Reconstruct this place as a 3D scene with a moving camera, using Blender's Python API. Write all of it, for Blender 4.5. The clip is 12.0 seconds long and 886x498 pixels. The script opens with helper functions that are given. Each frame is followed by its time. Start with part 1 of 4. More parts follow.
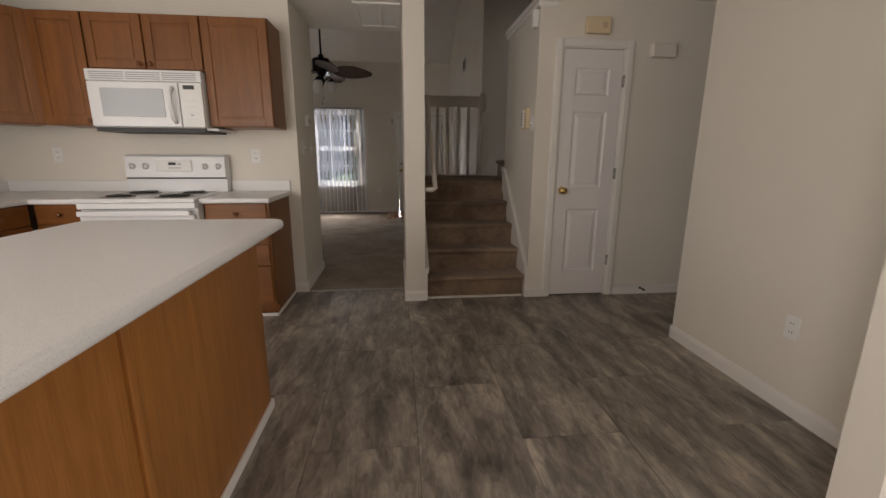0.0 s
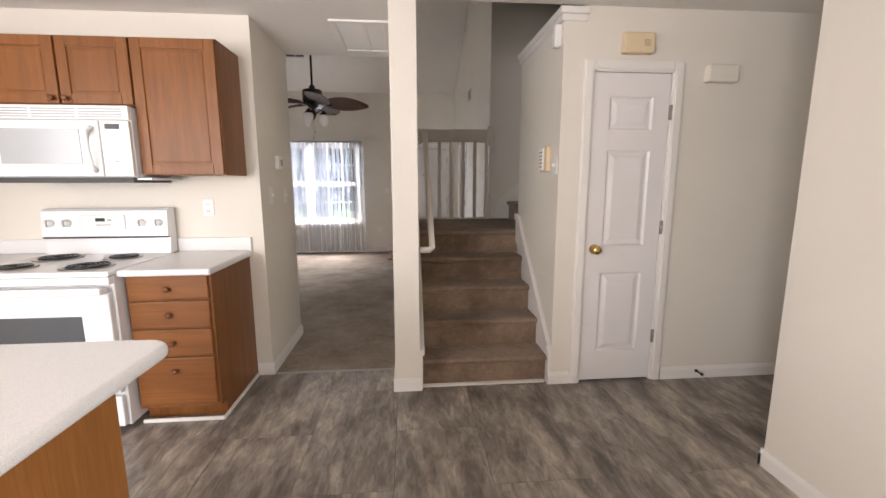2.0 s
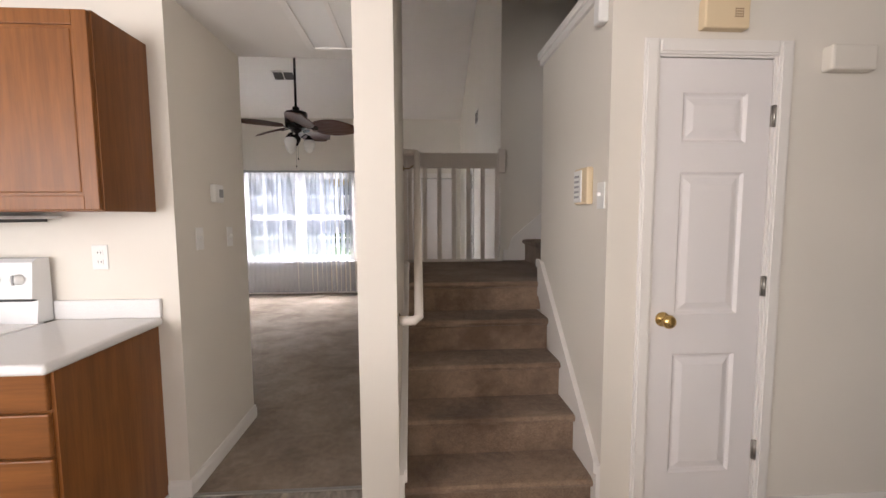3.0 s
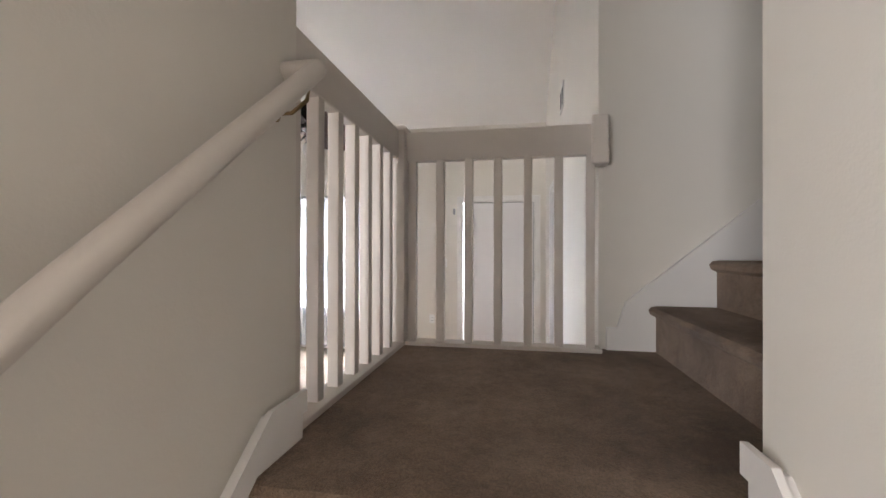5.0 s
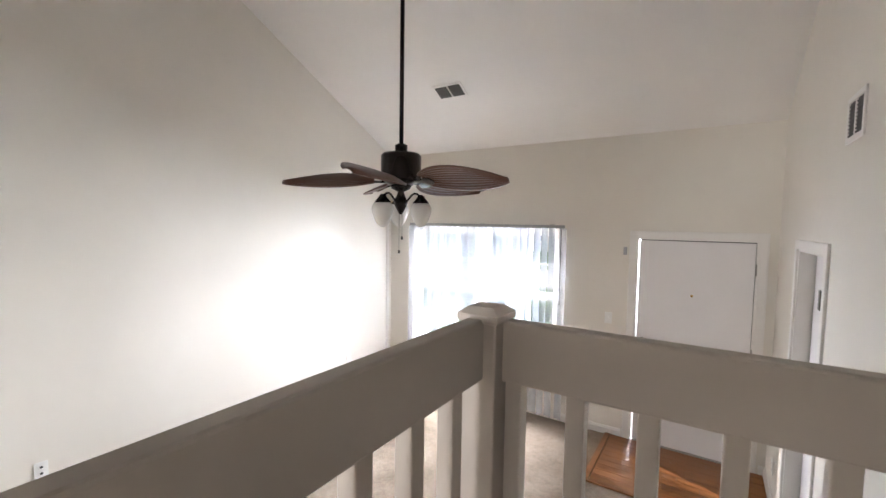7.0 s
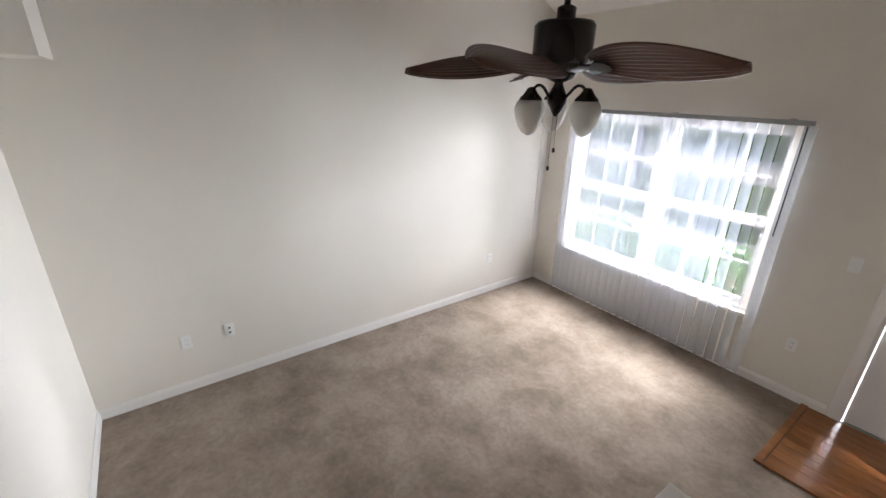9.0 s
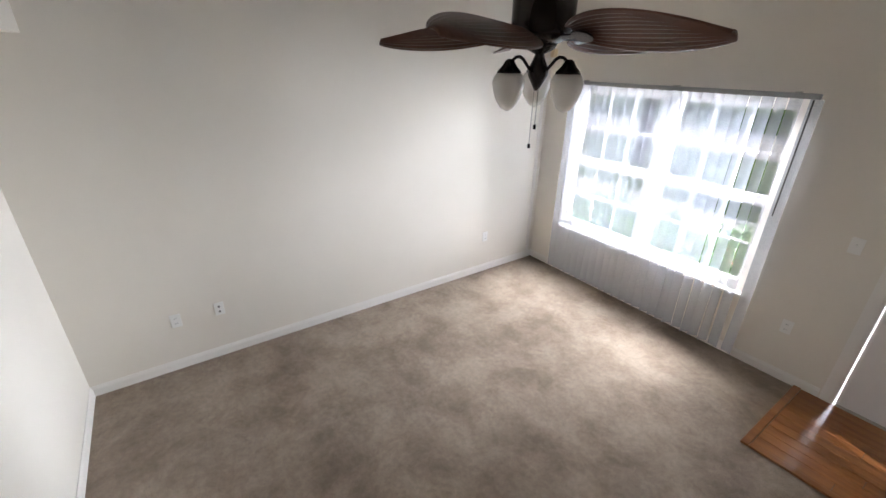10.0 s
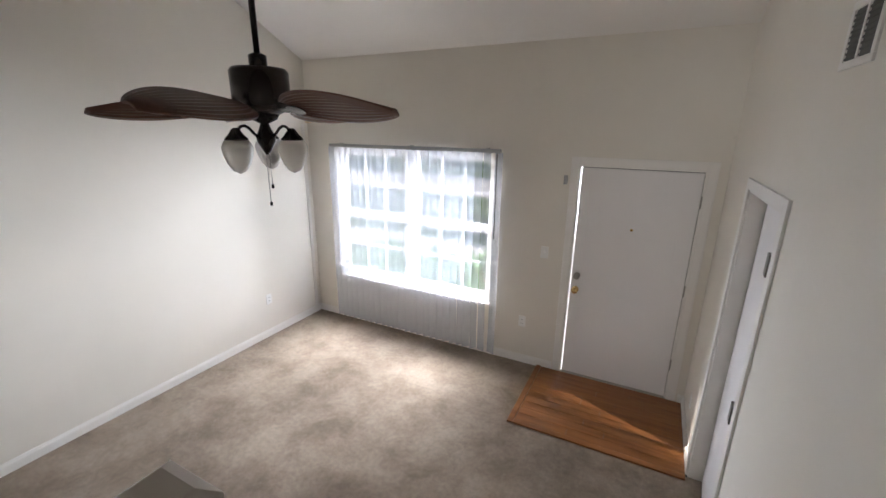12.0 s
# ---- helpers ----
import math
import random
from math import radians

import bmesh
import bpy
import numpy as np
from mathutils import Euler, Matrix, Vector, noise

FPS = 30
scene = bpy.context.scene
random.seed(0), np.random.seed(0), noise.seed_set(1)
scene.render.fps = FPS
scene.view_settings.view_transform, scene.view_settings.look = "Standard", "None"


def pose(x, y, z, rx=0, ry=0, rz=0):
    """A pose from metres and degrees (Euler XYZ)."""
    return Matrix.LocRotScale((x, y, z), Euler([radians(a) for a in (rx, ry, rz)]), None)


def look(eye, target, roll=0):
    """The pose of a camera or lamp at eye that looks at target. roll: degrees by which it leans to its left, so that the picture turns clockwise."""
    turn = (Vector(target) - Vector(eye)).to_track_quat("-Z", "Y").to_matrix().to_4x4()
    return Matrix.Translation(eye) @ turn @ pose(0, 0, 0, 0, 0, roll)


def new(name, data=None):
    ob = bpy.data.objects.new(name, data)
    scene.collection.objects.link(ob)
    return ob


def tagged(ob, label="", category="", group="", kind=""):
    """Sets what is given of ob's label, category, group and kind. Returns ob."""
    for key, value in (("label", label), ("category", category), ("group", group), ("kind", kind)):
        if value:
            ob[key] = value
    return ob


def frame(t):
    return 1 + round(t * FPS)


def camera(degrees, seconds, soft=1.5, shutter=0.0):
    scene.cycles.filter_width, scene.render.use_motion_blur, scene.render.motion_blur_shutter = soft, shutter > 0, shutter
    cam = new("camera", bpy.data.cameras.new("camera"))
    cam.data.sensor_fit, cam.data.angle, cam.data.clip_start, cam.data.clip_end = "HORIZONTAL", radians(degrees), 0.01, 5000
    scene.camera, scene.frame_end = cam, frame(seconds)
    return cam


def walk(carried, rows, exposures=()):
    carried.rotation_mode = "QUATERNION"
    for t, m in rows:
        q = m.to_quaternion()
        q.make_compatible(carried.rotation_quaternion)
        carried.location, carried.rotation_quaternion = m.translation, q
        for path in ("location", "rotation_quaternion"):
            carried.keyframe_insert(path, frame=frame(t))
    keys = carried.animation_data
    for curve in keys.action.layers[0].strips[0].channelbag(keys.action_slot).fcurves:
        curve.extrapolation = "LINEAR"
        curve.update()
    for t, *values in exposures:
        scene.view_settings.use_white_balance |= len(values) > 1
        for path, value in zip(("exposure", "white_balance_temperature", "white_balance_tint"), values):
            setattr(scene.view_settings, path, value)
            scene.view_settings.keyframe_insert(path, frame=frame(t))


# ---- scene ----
cam = camera(94.2, 12.0)
PATH = [
    (0, (-0.05, -3.36, 1.208), (0.158, -1.421, 0.767), 0.3),
    (0.5, (-0.001, -3.232, 1.267), (0.04, -1.289, 0.794), 0.1),
    (1, (0.053, -3.097, 1.308), (0.111, -1.151, 0.85), 0.1),
    (1.5, (0.084, -2.863, 1.343), (0.211, -0.906, 0.953), 0.1),
    (2, (0.094, -2.578, 1.361), (0.263, -0.61, 1.045), -0.1),
    (2.5, (0.17, -2.168, 1.397), (0.34, -0.188, 1.167), -0.2),
    (3, (0.245, -1.699, 1.391), (0.371, 0.29, 1.224), -0.3),
    (3.2, (0.3, -1.472, 1.398), (0.399, 0.52, 1.252), -0.3),
    (4.8, (0.647, 0.031, 1.392), (0.385, 2.014, 1.375), 0.3),
    (5, (0.677, 0.215, 1.397), (0.32, 2.183, 1.402), 0.1),
    (5.5, (0.634, 0.592, 1.591), (0.152, 2.533, 1.586), 0.7),
    (6, (0.628, 0.86, 1.808), (-0.068, 2.735, 1.775), 0.5),
    (6.5, (0.57, 1.071, 2.026), (-0.314, 2.864, 1.956), 0.6),
    (7, (0.533, 1.268, 2.162), (-0.55, 2.944, 2.037), 0.9),
    (7.5, (0.472, 1.442, 2.295), (-0.791, 2.976, 2.063), 1.0),
    (9.3, (0.163, 1.841, 2.326), (-1.354, 2.883, 1.542), 0.9),
    (9.5, (0.176, 1.88, 2.323), (-1.337, 2.909, 1.517), 0.8),
    (10, (0.211, 1.937, 2.329), (-1.284, 2.973, 1.498), 0.8),
    (10.5, (0.269, 1.966, 2.325), (-1.194, 3.062, 1.514), 0.9),
    (11, (0.352, 1.975, 2.331), (-1.044, 3.189, 1.572), 0.9),
    (11.5, (0.415, 1.925, 2.349), (-0.794, 3.376, 1.694), 1.1),
    (12, (0.544, 1.933, 2.354), (-0.328, 3.641, 1.785), 0.6),
]
EXPO = [(0.0, -0.95, 6800, 13), (0.5, 0.0, 6600, 14), (1.0, 0.3, 6450, 14), (1.5, 0.33, 6350, 14), (2.0, 0.43, 6350, 14), (3.0, 0.45, 6350, 15),
        (4.8, 1.2, 6000, 12), (5.5, 1.4, 6000, 12), (6.0, 1.45, 6100, 13), (6.5, 1.28, 6150, 12), (7.5, 0.95, 6150, 12), (9.5, 0.35, 6150, 11), (12.0, 0.4, 6100, 11)]
walk(cam, [(t, look(eye, target, roll)) for t, eye, target, roll in PATH], EXPO)
# ---- light ----
world = bpy.data.worlds.new("sky")
scene.world = world
world.use_nodes = True
wn = world.node_tree
bgn = wn.nodes["Background"]
sky = wn.nodes.new("ShaderNodeTexSky")
sky.sky_type, sky.sun_disc = "NISHITA", False
sky.sun_elevation, sky.sun_rotation = radians(31), radians(290)
wn.links.new(sky.outputs[0], bgn.inputs[0])
bgn.inputs[1].default_value = 0.15
sun = new("sun", bpy.data.lights.new("sun", "SUN"))
sun.data.energy, sun.data.angle, sun.data.color = 5.0, radians(0.5), (1, 0.93, 0.83)
sun.matrix_world = look((0, 0, 0), (0.80, -0.29, -0.52))


def area_lamp(name, place, target, w, h, power, colour, spread=180):
    lamp = new(name, bpy.data.lights.new(name, "AREA"))
    lamp.data.shape, lamp.data.size, lamp.data.size_y = "RECTANGLE", w, h
    lamp.data.energy, lamp.data.color, lamp.data.spread = power, colour, radians(spread)
    lamp.matrix_world = look(place, target)
    return lamp


# Three unseen lamps outside, added to light the room through the front window.
area_lamp("front_window_fill", (-1.6, 8.6, 5.4), (-1.65, 4.4, 0.3), 3.2, 3.2, 520, (0.97, 0.97, 1.0), 80)
area_lamp("front_fill_east", (-0.2, 11.5, 1.9), (-1.9, 5.7, 1.4), 1.7, 3.8, 650, (0.92, 0.95, 1.0), 115)
area_lamp("front_fill_west", (-10.6, 11.0, 3.0), (-1.8, 5.7, 1.4), 4.0, 5.0, 480, (0.88, 0.93, 1.0), 70)
area_lamp("kitchen_window_daylight", (-3.28, -2.6, 1.6), (0, -1.6, 1.3), 1.55, 0.95, 30, (1.0, 0.97, 0.95))
# Unseen fill lamps added to the side and rear; no door is known there.
area_lamp("side_kitchen_fill", (1.86, -3.85, 1.05), (-0.7, -3.2, 0.5), 1.6, 1.9, 42, (1.0, 0.96, 0.92))
area_lamp("rear_kitchen_fill", (-2.0, -5.2, 1.1), (0.4, -1.2, 0.7), 1.7, 1.9, 150, (1.0, 0.96, 0.92))


# ---- materials ----
def mat(name, colour, rough=0.5, metal=0.0, spec=0.5):
    m = bpy.data.materials.new(name)
    m.use_nodes = True
    b = m.node_tree.nodes["Principled BSDF"]
    b.inputs["Base Color"].default_value = (*colour, 1)
    b.inputs["Roughness"].default_value = rough
    b.inputs["Metallic"].default_value = metal
    b.inputs["Specular IOR Level"].default_value = spec
    return m, m.node_tree, b


def coords(nt, scale=(1, 1, 1), kind="Object"):
    tc, mp = nt.nodes.new("ShaderNodeTexCoord"), nt.nodes.new("ShaderNodeMapping")
    mp.inputs["Scale"].default_value = scale
    nt.links.new(tc.outputs[kind], mp.inputs[0])
    return mp.outputs[0]


def world_coords(nt, scale=(1, 1, 1)):
    g, mp = nt.nodes.new("ShaderNodeNewGeometry"), nt.nodes.new("ShaderNodeMapping")
    mp.inputs["Scale"].default_value = scale
    nt.links.new(g.outputs["Position"], mp.inputs[0])
    return mp.outputs[0]


def noise_tex(nt, vec, scale, detail=4.0, rough=0.55, distort=0.0):
    n = nt.nodes.new("ShaderNodeTexNoise")
    n.inputs["Scale"].default_value, n.inputs["Detail"].default_value = scale, detail
    n.inputs["Roughness"].default_value, n.inputs["Distortion"].default_value = rough, distort
    nt.links.new(vec, n.inputs["Vector"])
    return n.outputs["Fac"]


def ramp(nt, fac, stops):
    r = nt.nodes.new("ShaderNodeValToRGB")
    el = r.color_ramp.elements
    while len(el) < len(stops):
        el.new(0.5)
    for e, (p, c) in zip(el, stops):
        e.position, e.color = p, (*c, 1)
    nt.links.new(fac, r.inputs[0])
    return r.outputs[0]


def mixc(nt, fac, a, b, mode="MIX"):
    x = nt.nodes.new("ShaderNodeMix")
    x.data_type, x.blend_type = "RGBA", mode
    for sock, v in ((x.inputs[0], fac), (x.inputs[6], a), (x.inputs[7], b)):
        if isinstance(v, (int, float)):
            sock.default_value = v
        elif isinstance(v, tuple):
            sock.default_value = (*v, 1)
        else:
            nt.links.new(v, sock)
    return x.outputs[2]


def bump(nt, b, height, strength, dist):
    n = nt.nodes.new("ShaderNodeBump")
    n.inputs["Strength"].default_value, n.inputs["Distance"].default_value = strength, dist
    nt.links.new(height, n.inputs["Height"])
    nt.links.new(n.outputs[0], b.inputs["Normal"])


def paint(name, colour, rough, grain=220, depth=0.0006, vary=0.05):
    m, nt, b = mat(name, colour, rough, spec=0.35)
    v = world_coords(nt)
    dark = tuple(c * (1 - vary) for c in colour)
    nt.links.new(ramp(nt, noise_tex(nt, v, 1.3, 5, 0.6), [(0.3, dark), (0.75, colour)]), b.inputs["Base Color"])
    bump(nt, b, noise_tex(nt, v, grain, 3), 0.5, depth)
    return m


def wood(name, light, dark, scale, rough, axis="z"):
    m, nt, b = mat(name, light, rough, spec=0.4)
    s = {"z": (scale, scale, scale * 0.06), "x": (scale * 0.06, scale, scale), "y": (scale, scale * 0.06, scale)}[axis]
    v = world_coords(nt, s)
    grain = noise_tex(nt, v, 3.0, 8, 0.6, 0.4)
    fine = noise_tex(nt, v, 16.0, 4, 0.6)
    base = ramp(nt, grain, [(0.28, dark), (0.72, light)])
    streak = ramp(nt, fine, [(0.35, (0.72, 0.72, 0.72)), (0.6, (1, 1, 1))])
    col = mixc(nt, 0.6, base, streak, "MULTIPLY")
    blotch = ramp(nt, noise_tex(nt, world_coords(nt), 2.1, 3), [(0.3, (0.86, 0.86, 0.86)), (0.7, (1, 1, 1))])
    nt.links.new(mixc(nt, 1.0, col, blotch, "MULTIPLY"), b.inputs["Base Color"])
    bump(nt, b, fine, 0.15, 0.0006)
    return m


WALL = paint("cream_wall_paint", (0.76, 0.715, 0.64), 0.58, 160, 0.0008)
CEIL = paint("white_ceiling_paint", (0.80, 0.77, 0.73), 0.8, 90, 0.0015)
TRIM = paint("white_trim_paint", (0.80, 0.77, 0.73), 0.38, 60, 0.0003, 0.04)
DOORM = paint("white_door_paint", (0.78, 0.75, 0.74), 0.42, 90, 0.0004, 0.04)
RAILM = paint("worn_white_rail_paint", (0.70, 0.635, 0.57), 0.42, 50, 0.0005, 0.08)
MAPLE = wood("stained_maple", (0.285, 0.108, 0.027), (0.19, 0.066, 0.015), 6, 0.36)
MAPLE_H = wood("stained_maple_drawer", (0.285, 0.108, 0.027), (0.19, 0.066, 0.015), 6, 0.36, "x")
PANEL = wood("wood_grain_laminate", (0.46, 0.195, 0.05), (0.33, 0.125, 0.03), 9, 0.34)
ENTRY = wood("oak_entry_planks", (0.36, 0.145, 0.043), (0.21, 0.076, 0.022), 7, 0.3, "x")
BLADE = wood("dark_fan_blade", (0.15, 0.066, 0.042), (0.08, 0.034, 0.022), 9, 0.34, "x")
WHITE_AP, _, _ = mat("white_enamel", (0.80, 0.80, 0.80), 0.22)
WHITE_PL, _, _ = mat("white_plastic", (0.80, 0.79, 0.76), 0.4)
CREAM_PL, _, _ = mat("aged_cream_plastic", (0.72, 0.58, 0.38), 0.45)
BLACK, _, _ = mat("black_enamel", (0.012, 0.012, 0.013), 0.3)
DARKGLASS, _, _ = mat("oven_glass", (0.10, 0.105, 0.11), 0.08)
MWGLASS, _, _ = mat("microwave_window", (0.42, 0.44, 0.45), 0.18)
BRASS, _, _ = mat("polished_brass", (0.72, 0.50, 0.20), 0.22, 1.0)
OLDBRASS, _, _ = mat("tarnished_brass", (0.30, 0.22, 0.12), 0.35, 1.0)
DULL, _, _ = mat("dull_hinge_steel", (0.17, 0.155, 0.14), 0.45, 0.9)
STEEL, _, _ = mat("worn_steel", (0.42, 0.40, 0.37), 0.35, 1.0)
BRONZE, _, _ = mat("dark_bronze", (0.035, 0.028, 0.026), 0.25, 0.6)
DARK, _, _ = mat("dark_grey", (0.05, 0.05, 0.05), 0.6)
GREYM, _, _ = mat("grey_mark", (0.33, 0.33, 0.33), 0.5)
VENTD, _, _ = mat("vent_grille_shadow", (0.10, 0.095, 0.09), 0.7)
KNOBW, _, _ = mat("dark_wood_knob", (0.16, 0.055, 0.02), 0.3)
GLOBE, gnt, gb = mat("frosted_globe", (0.86, 0.84, 0.80), 0.25)
gb.inputs["Subsurface Weight"].default_value = 0.3
gb.inputs["Subsurface Radius"].default_value = (0.02, 0.02, 0.02)

COUNTER, nt, b = mat("white_laminate", (0.80, 0.79, 0.78), 0.34)
nt.links.new(ramp(nt, noise_tex(nt, world_coords(nt), 420, 2), [(0.35, (0.68, 0.67, 0.66)), (0.5, (0.80, 0.79, 0.78))]), b.inputs["Base Color"])

TILE, nt, b = mat("mottled_slate_vinyl", (0.13, 0.115, 0.105), 0.36, spec=0.45)
oi = nt.nodes.new("ShaderNodeObjectInfo")
sh = nt.nodes.new("ShaderNodeVectorMath")
sh.operation = "MULTIPLY_ADD"
nt.links.new(oi.outputs["Random"], sh.inputs[0])
sh.inputs[1].default_value = (17, 31, 0)
nt.links.new(world_coords(nt, (2.9, 0.85, 1.0)), sh.inputs[2])
big = noise_tex(nt, sh.outputs[0], 2.3, 6, 0.58, 0.5)
fine = noise_tex(nt, sh.outputs[0], 10, 5, 0.6, 0.9)
base = ramp(nt, big, [(0.3, (0.11, 0.094, 0.08)), (0.48, (0.26, 0.228, 0.198)), (0.68, (0.47, 0.415, 0.355))])
veins = ramp(nt, fine, [(0.38, (0.60, 0.60, 0.60)), (0.52, (0.95, 0.94, 0.93)), (0.66, (1.3, 1.26, 1.2))])
nt.links.new(mixc(nt, 0.8, base, veins, "MULTIPLY"), b.inputs["Base Color"])
nt.links.new(ramp(nt, fine, [(0.3, (0.30, 0.30, 0.30)), (0.7, (0.46, 0.46, 0.46))]), b.inputs["Roughness"])
bump(nt, b, fine, 0.2, 0.0012)

def carpet(name, dark, light):
    m, nt, b = mat(name, light, 0.95, spec=0.1)
    v = world_coords(nt)
    cf = noise_tex(nt, v, 190, 3, 0.7)
    cp = noise_tex(nt, v, 2.3, 7, 0.66, 0.15)
    cs = noise_tex(nt, v, 26, 4, 0.6)
    c1 = ramp(nt, cp, [(0.34, dark), (0.62, light)])
    c2 = ramp(nt, cf, [(0.3, (0.55, 0.54, 0.53)), (0.68, (1.2, 1.2, 1.2))])
    c3 = ramp(nt, cs, [(0.35, (0.86, 0.86, 0.86)), (0.65, (1.06, 1.06, 1.06))])
    nt.links.new(mixc(nt, 1.0, mixc(nt, 0.8, c1, c2, "MULTIPLY"), c3, "MULTIPLY"), b.inputs["Base Color"])
    bump(nt, b, cf, 0.9, 0.006)
    b.inputs["Sheen Weight"].default_value = 0.15
    return m


CARPET = carpet("beige_carpet", (0.205, 0.153, 0.11), (0.38, 0.305, 0.235))
# Browner tone, partly with the landing's shade worked into the colour.
STAIRC = carpet("shaded_brown_stair_carpet", (0.17, 0.112, 0.076), (0.36, 0.258, 0.182))

SHEER = bpy.data.materials.new("sheer_blind_fabric")
SHEER.use_nodes = True
nt = SHEER.node_tree
nt.nodes.clear()
out = nt.nodes.new("ShaderNodeOutputMaterial")
dif, tra, tsp = (nt.nodes.new("ShaderNodeBsdf" + k) for k in ("Diffuse", "Translucent", "Transparent"))
# Blue tint puts the bluish daylight into the fabric colour.
dif.inputs[0].default_value, tra.inputs[0].default_value = (0.76, 0.79, 0.86, 1), (0.76, 0.85, 0.98, 1)
weave = ramp(nt, noise_tex(nt, world_coords(nt, (260, 260, 30)), 3, 2), [(0.3, (0.34, 0.34, 0.34)), (0.7, (0.60, 0.60, 0.60))])
m1, m2 = nt.nodes.new("ShaderNodeMixShader"), nt.nodes.new("ShaderNodeMixShader")
m1.inputs[0].default_value = 0.02
nt.links.new(dif.outputs[0], m1.inputs[1])
nt.links.new(tra.outputs[0], m1.inputs[2])
nt.links.new(weave, m2.inputs[0])
nt.links.new(tsp.outputs[0], m2.inputs[1])
nt.links.new(m1.outputs[0], m2.inputs[2])
nt.links.new(m2.outputs[0], out.inputs[0])

GLASS, nt, b = mat("window_glass", (1, 1, 1), 0.0)
b.inputs["Transmission Weight"].default_value = 1.0
b.inputs["IOR"].default_value = 1.1


def foliage(name, a, c, scale=30):
    m, nt, b = mat(name, a, 0.6)
    g = nt.nodes.new("ShaderNodeNewGeometry")
    nt.links.new(ramp(nt, g.outputs["Random Per Island"], [(0.0, a), (1.0, c)]), b.inputs["Base Color"])
    return m


def patchy(name, a, c, scale, depth=0.01):
    m, nt, b = mat(name, a, 0.9, spec=0.15)
    v = world_coords(nt)
    f = noise_tex(nt, v, scale, 8, 0.65)
    nt.links.new(ramp(nt, f, [(0.35, a), (0.66, c)]), b.inputs["Base Color"])
    bump(nt, b, noise_tex(nt, v, scale * 12, 3), 0.6, depth)
    return m


GRASS = patchy("lawn_grass", (0.045, 0.09, 0.02), (0.11, 0.15, 0.04), 1.6)
CONC = patchy("path_concrete", (0.38, 0.35, 0.31), (0.48, 0.45, 0.41), 3, 0.002)
MULCH = patchy("red_mulch", (0.10, 0.04, 0.03), (0.23, 0.12, 0.09), 9, 0.02)
BARK = patchy("tree_bark", (0.07, 0.05, 0.035), (0.15, 0.11, 0.08), 9)
HEDGE = foliage("hedge_leaves", (0.035, 0.085, 0.02), (0.10, 0.18, 0.045))
AUTUMN = foliage("autumn_leaves", (0.30, 0.20, 0.03), (0.42, 0.24, 0.04))
GREENT = foliage("tree_leaves", (0.05, 0.10, 0.025), (0.13, 0.18, 0.04))
SIDING = patchy("pale_siding", (0.48, 0.43, 0.37), (0.56, 0.51, 0.45), 2, 0.002)
ROOFM = patchy("grey_shingles", (0.07, 0.065, 0.06), (0.13, 0.12, 0.11), 7)


# ---- building helpers ----
def box(bm, x0, x1, y0, y1, z0, z1, bevel=0.0, seg=2):
    vs = [bm.verts.new((x, y, z)) for x in (x0, x1) for y in (y0, y1) for z in (z0, z1)]
    fs = [bm.faces.new([vs[i] for i in q]) for q in
          ((0, 1, 3, 2), (4, 6, 7, 5), (0, 4, 5, 1), (2, 3, 7, 6), (0, 2, 6, 4), (1, 5, 7, 3))]
    if bevel:
        es = list({e for f in fs for e in f.edges})
        bmesh.ops.bevel(bm, geom=es, offset=bevel, segments=seg, affect="EDGES", profile=0.5)
    return bm


def boxes(*specs, bevel=0.0):
    bm = bmesh.new()
    for s in specs:
        box(bm, *s, bevel=bevel)
    return bm


def prism(points, axis, a, c):
    """A solid from an outline, drawn out along an axis from a to c."""
    bm = bmesh.new()
    put = {"x": lambda p, d: (d, p[0], p[1]), "y": lambda p, d: (p[0], d, p[1]), "z": lambda p, d: (p[0], p[1], d)}[axis]
    r0, r1 = [bm.verts.new(put(p, a)) for p in points], [bm.verts.new(put(p, c)) for p in points]
    n = len(points)
    bm.faces.new(r0), bm.faces.new(r1[::-1])
    for i in range(n):
        bm.faces.new((r0[i], r0[(i + 1) % n], r1[(i + 1) % n], r1[i]))
    bmesh.ops.recalc_face_normals(bm, faces=bm.faces)
    return bm


def lathe(profile, centre=(0, 0, 0), seg=24, m=None, bm=None):
    bm = bm or bmesh.new()
    rings, made = [], []
    for r, z in profile:
        ring = [bm.verts.new((centre[0] + r * math.cos(i * math.tau / seg), centre[1] + r * math.sin(i * math.tau / seg), centre[2] + z)) for i in range(seg)]
        rings.append(ring)
        made += ring
    for a, c in zip(rings, rings[1:]):
        for i in range(seg):
            bm.faces.new((a[i], a[(i + 1) % seg], c[(i + 1) % seg], c[i])).smooth = True
    bm.faces.new(rings[0][::-1]), bm.faces.new(rings[-1])
    if m is not None:
        bmesh.ops.transform(bm, matrix=m, verts=made)
    bmesh.ops.recalc_face_normals(bm, faces=bm.faces)
    return bm


def tube(points, r, seg=12, bm=None):
    bm = bm or bmesh.new()
    pts = [Vector(p) for p in points]
    rings = []
    for i, p in enumerate(pts):
        d = (pts[min(i + 1, len(pts) - 1)] - pts[max(i - 1, 0)]).normalized()
        u = d.cross(Vector((0, 0, 1)) if abs(d.z) < 0.95 else Vector((1, 0, 0))).normalized()
        w = d.cross(u)
        rings.append([bm.verts.new(p + r * (math.cos(k * math.tau / seg) * u + math.sin(k * math.tau / seg) * w)) for k in range(seg)])
    for a, c in zip(rings, rings[1:]):
        for i in range(seg):
            bm.faces.new((a[i], a[(i + 1) % seg], c[(i + 1) % seg], c[i])).smooth = True
    bm.faces.new(rings[0][::-1]), bm.faces.new(rings[-1])
    bmesh.ops.recalc_face_normals(bm, faces=bm.faces)
    return bm


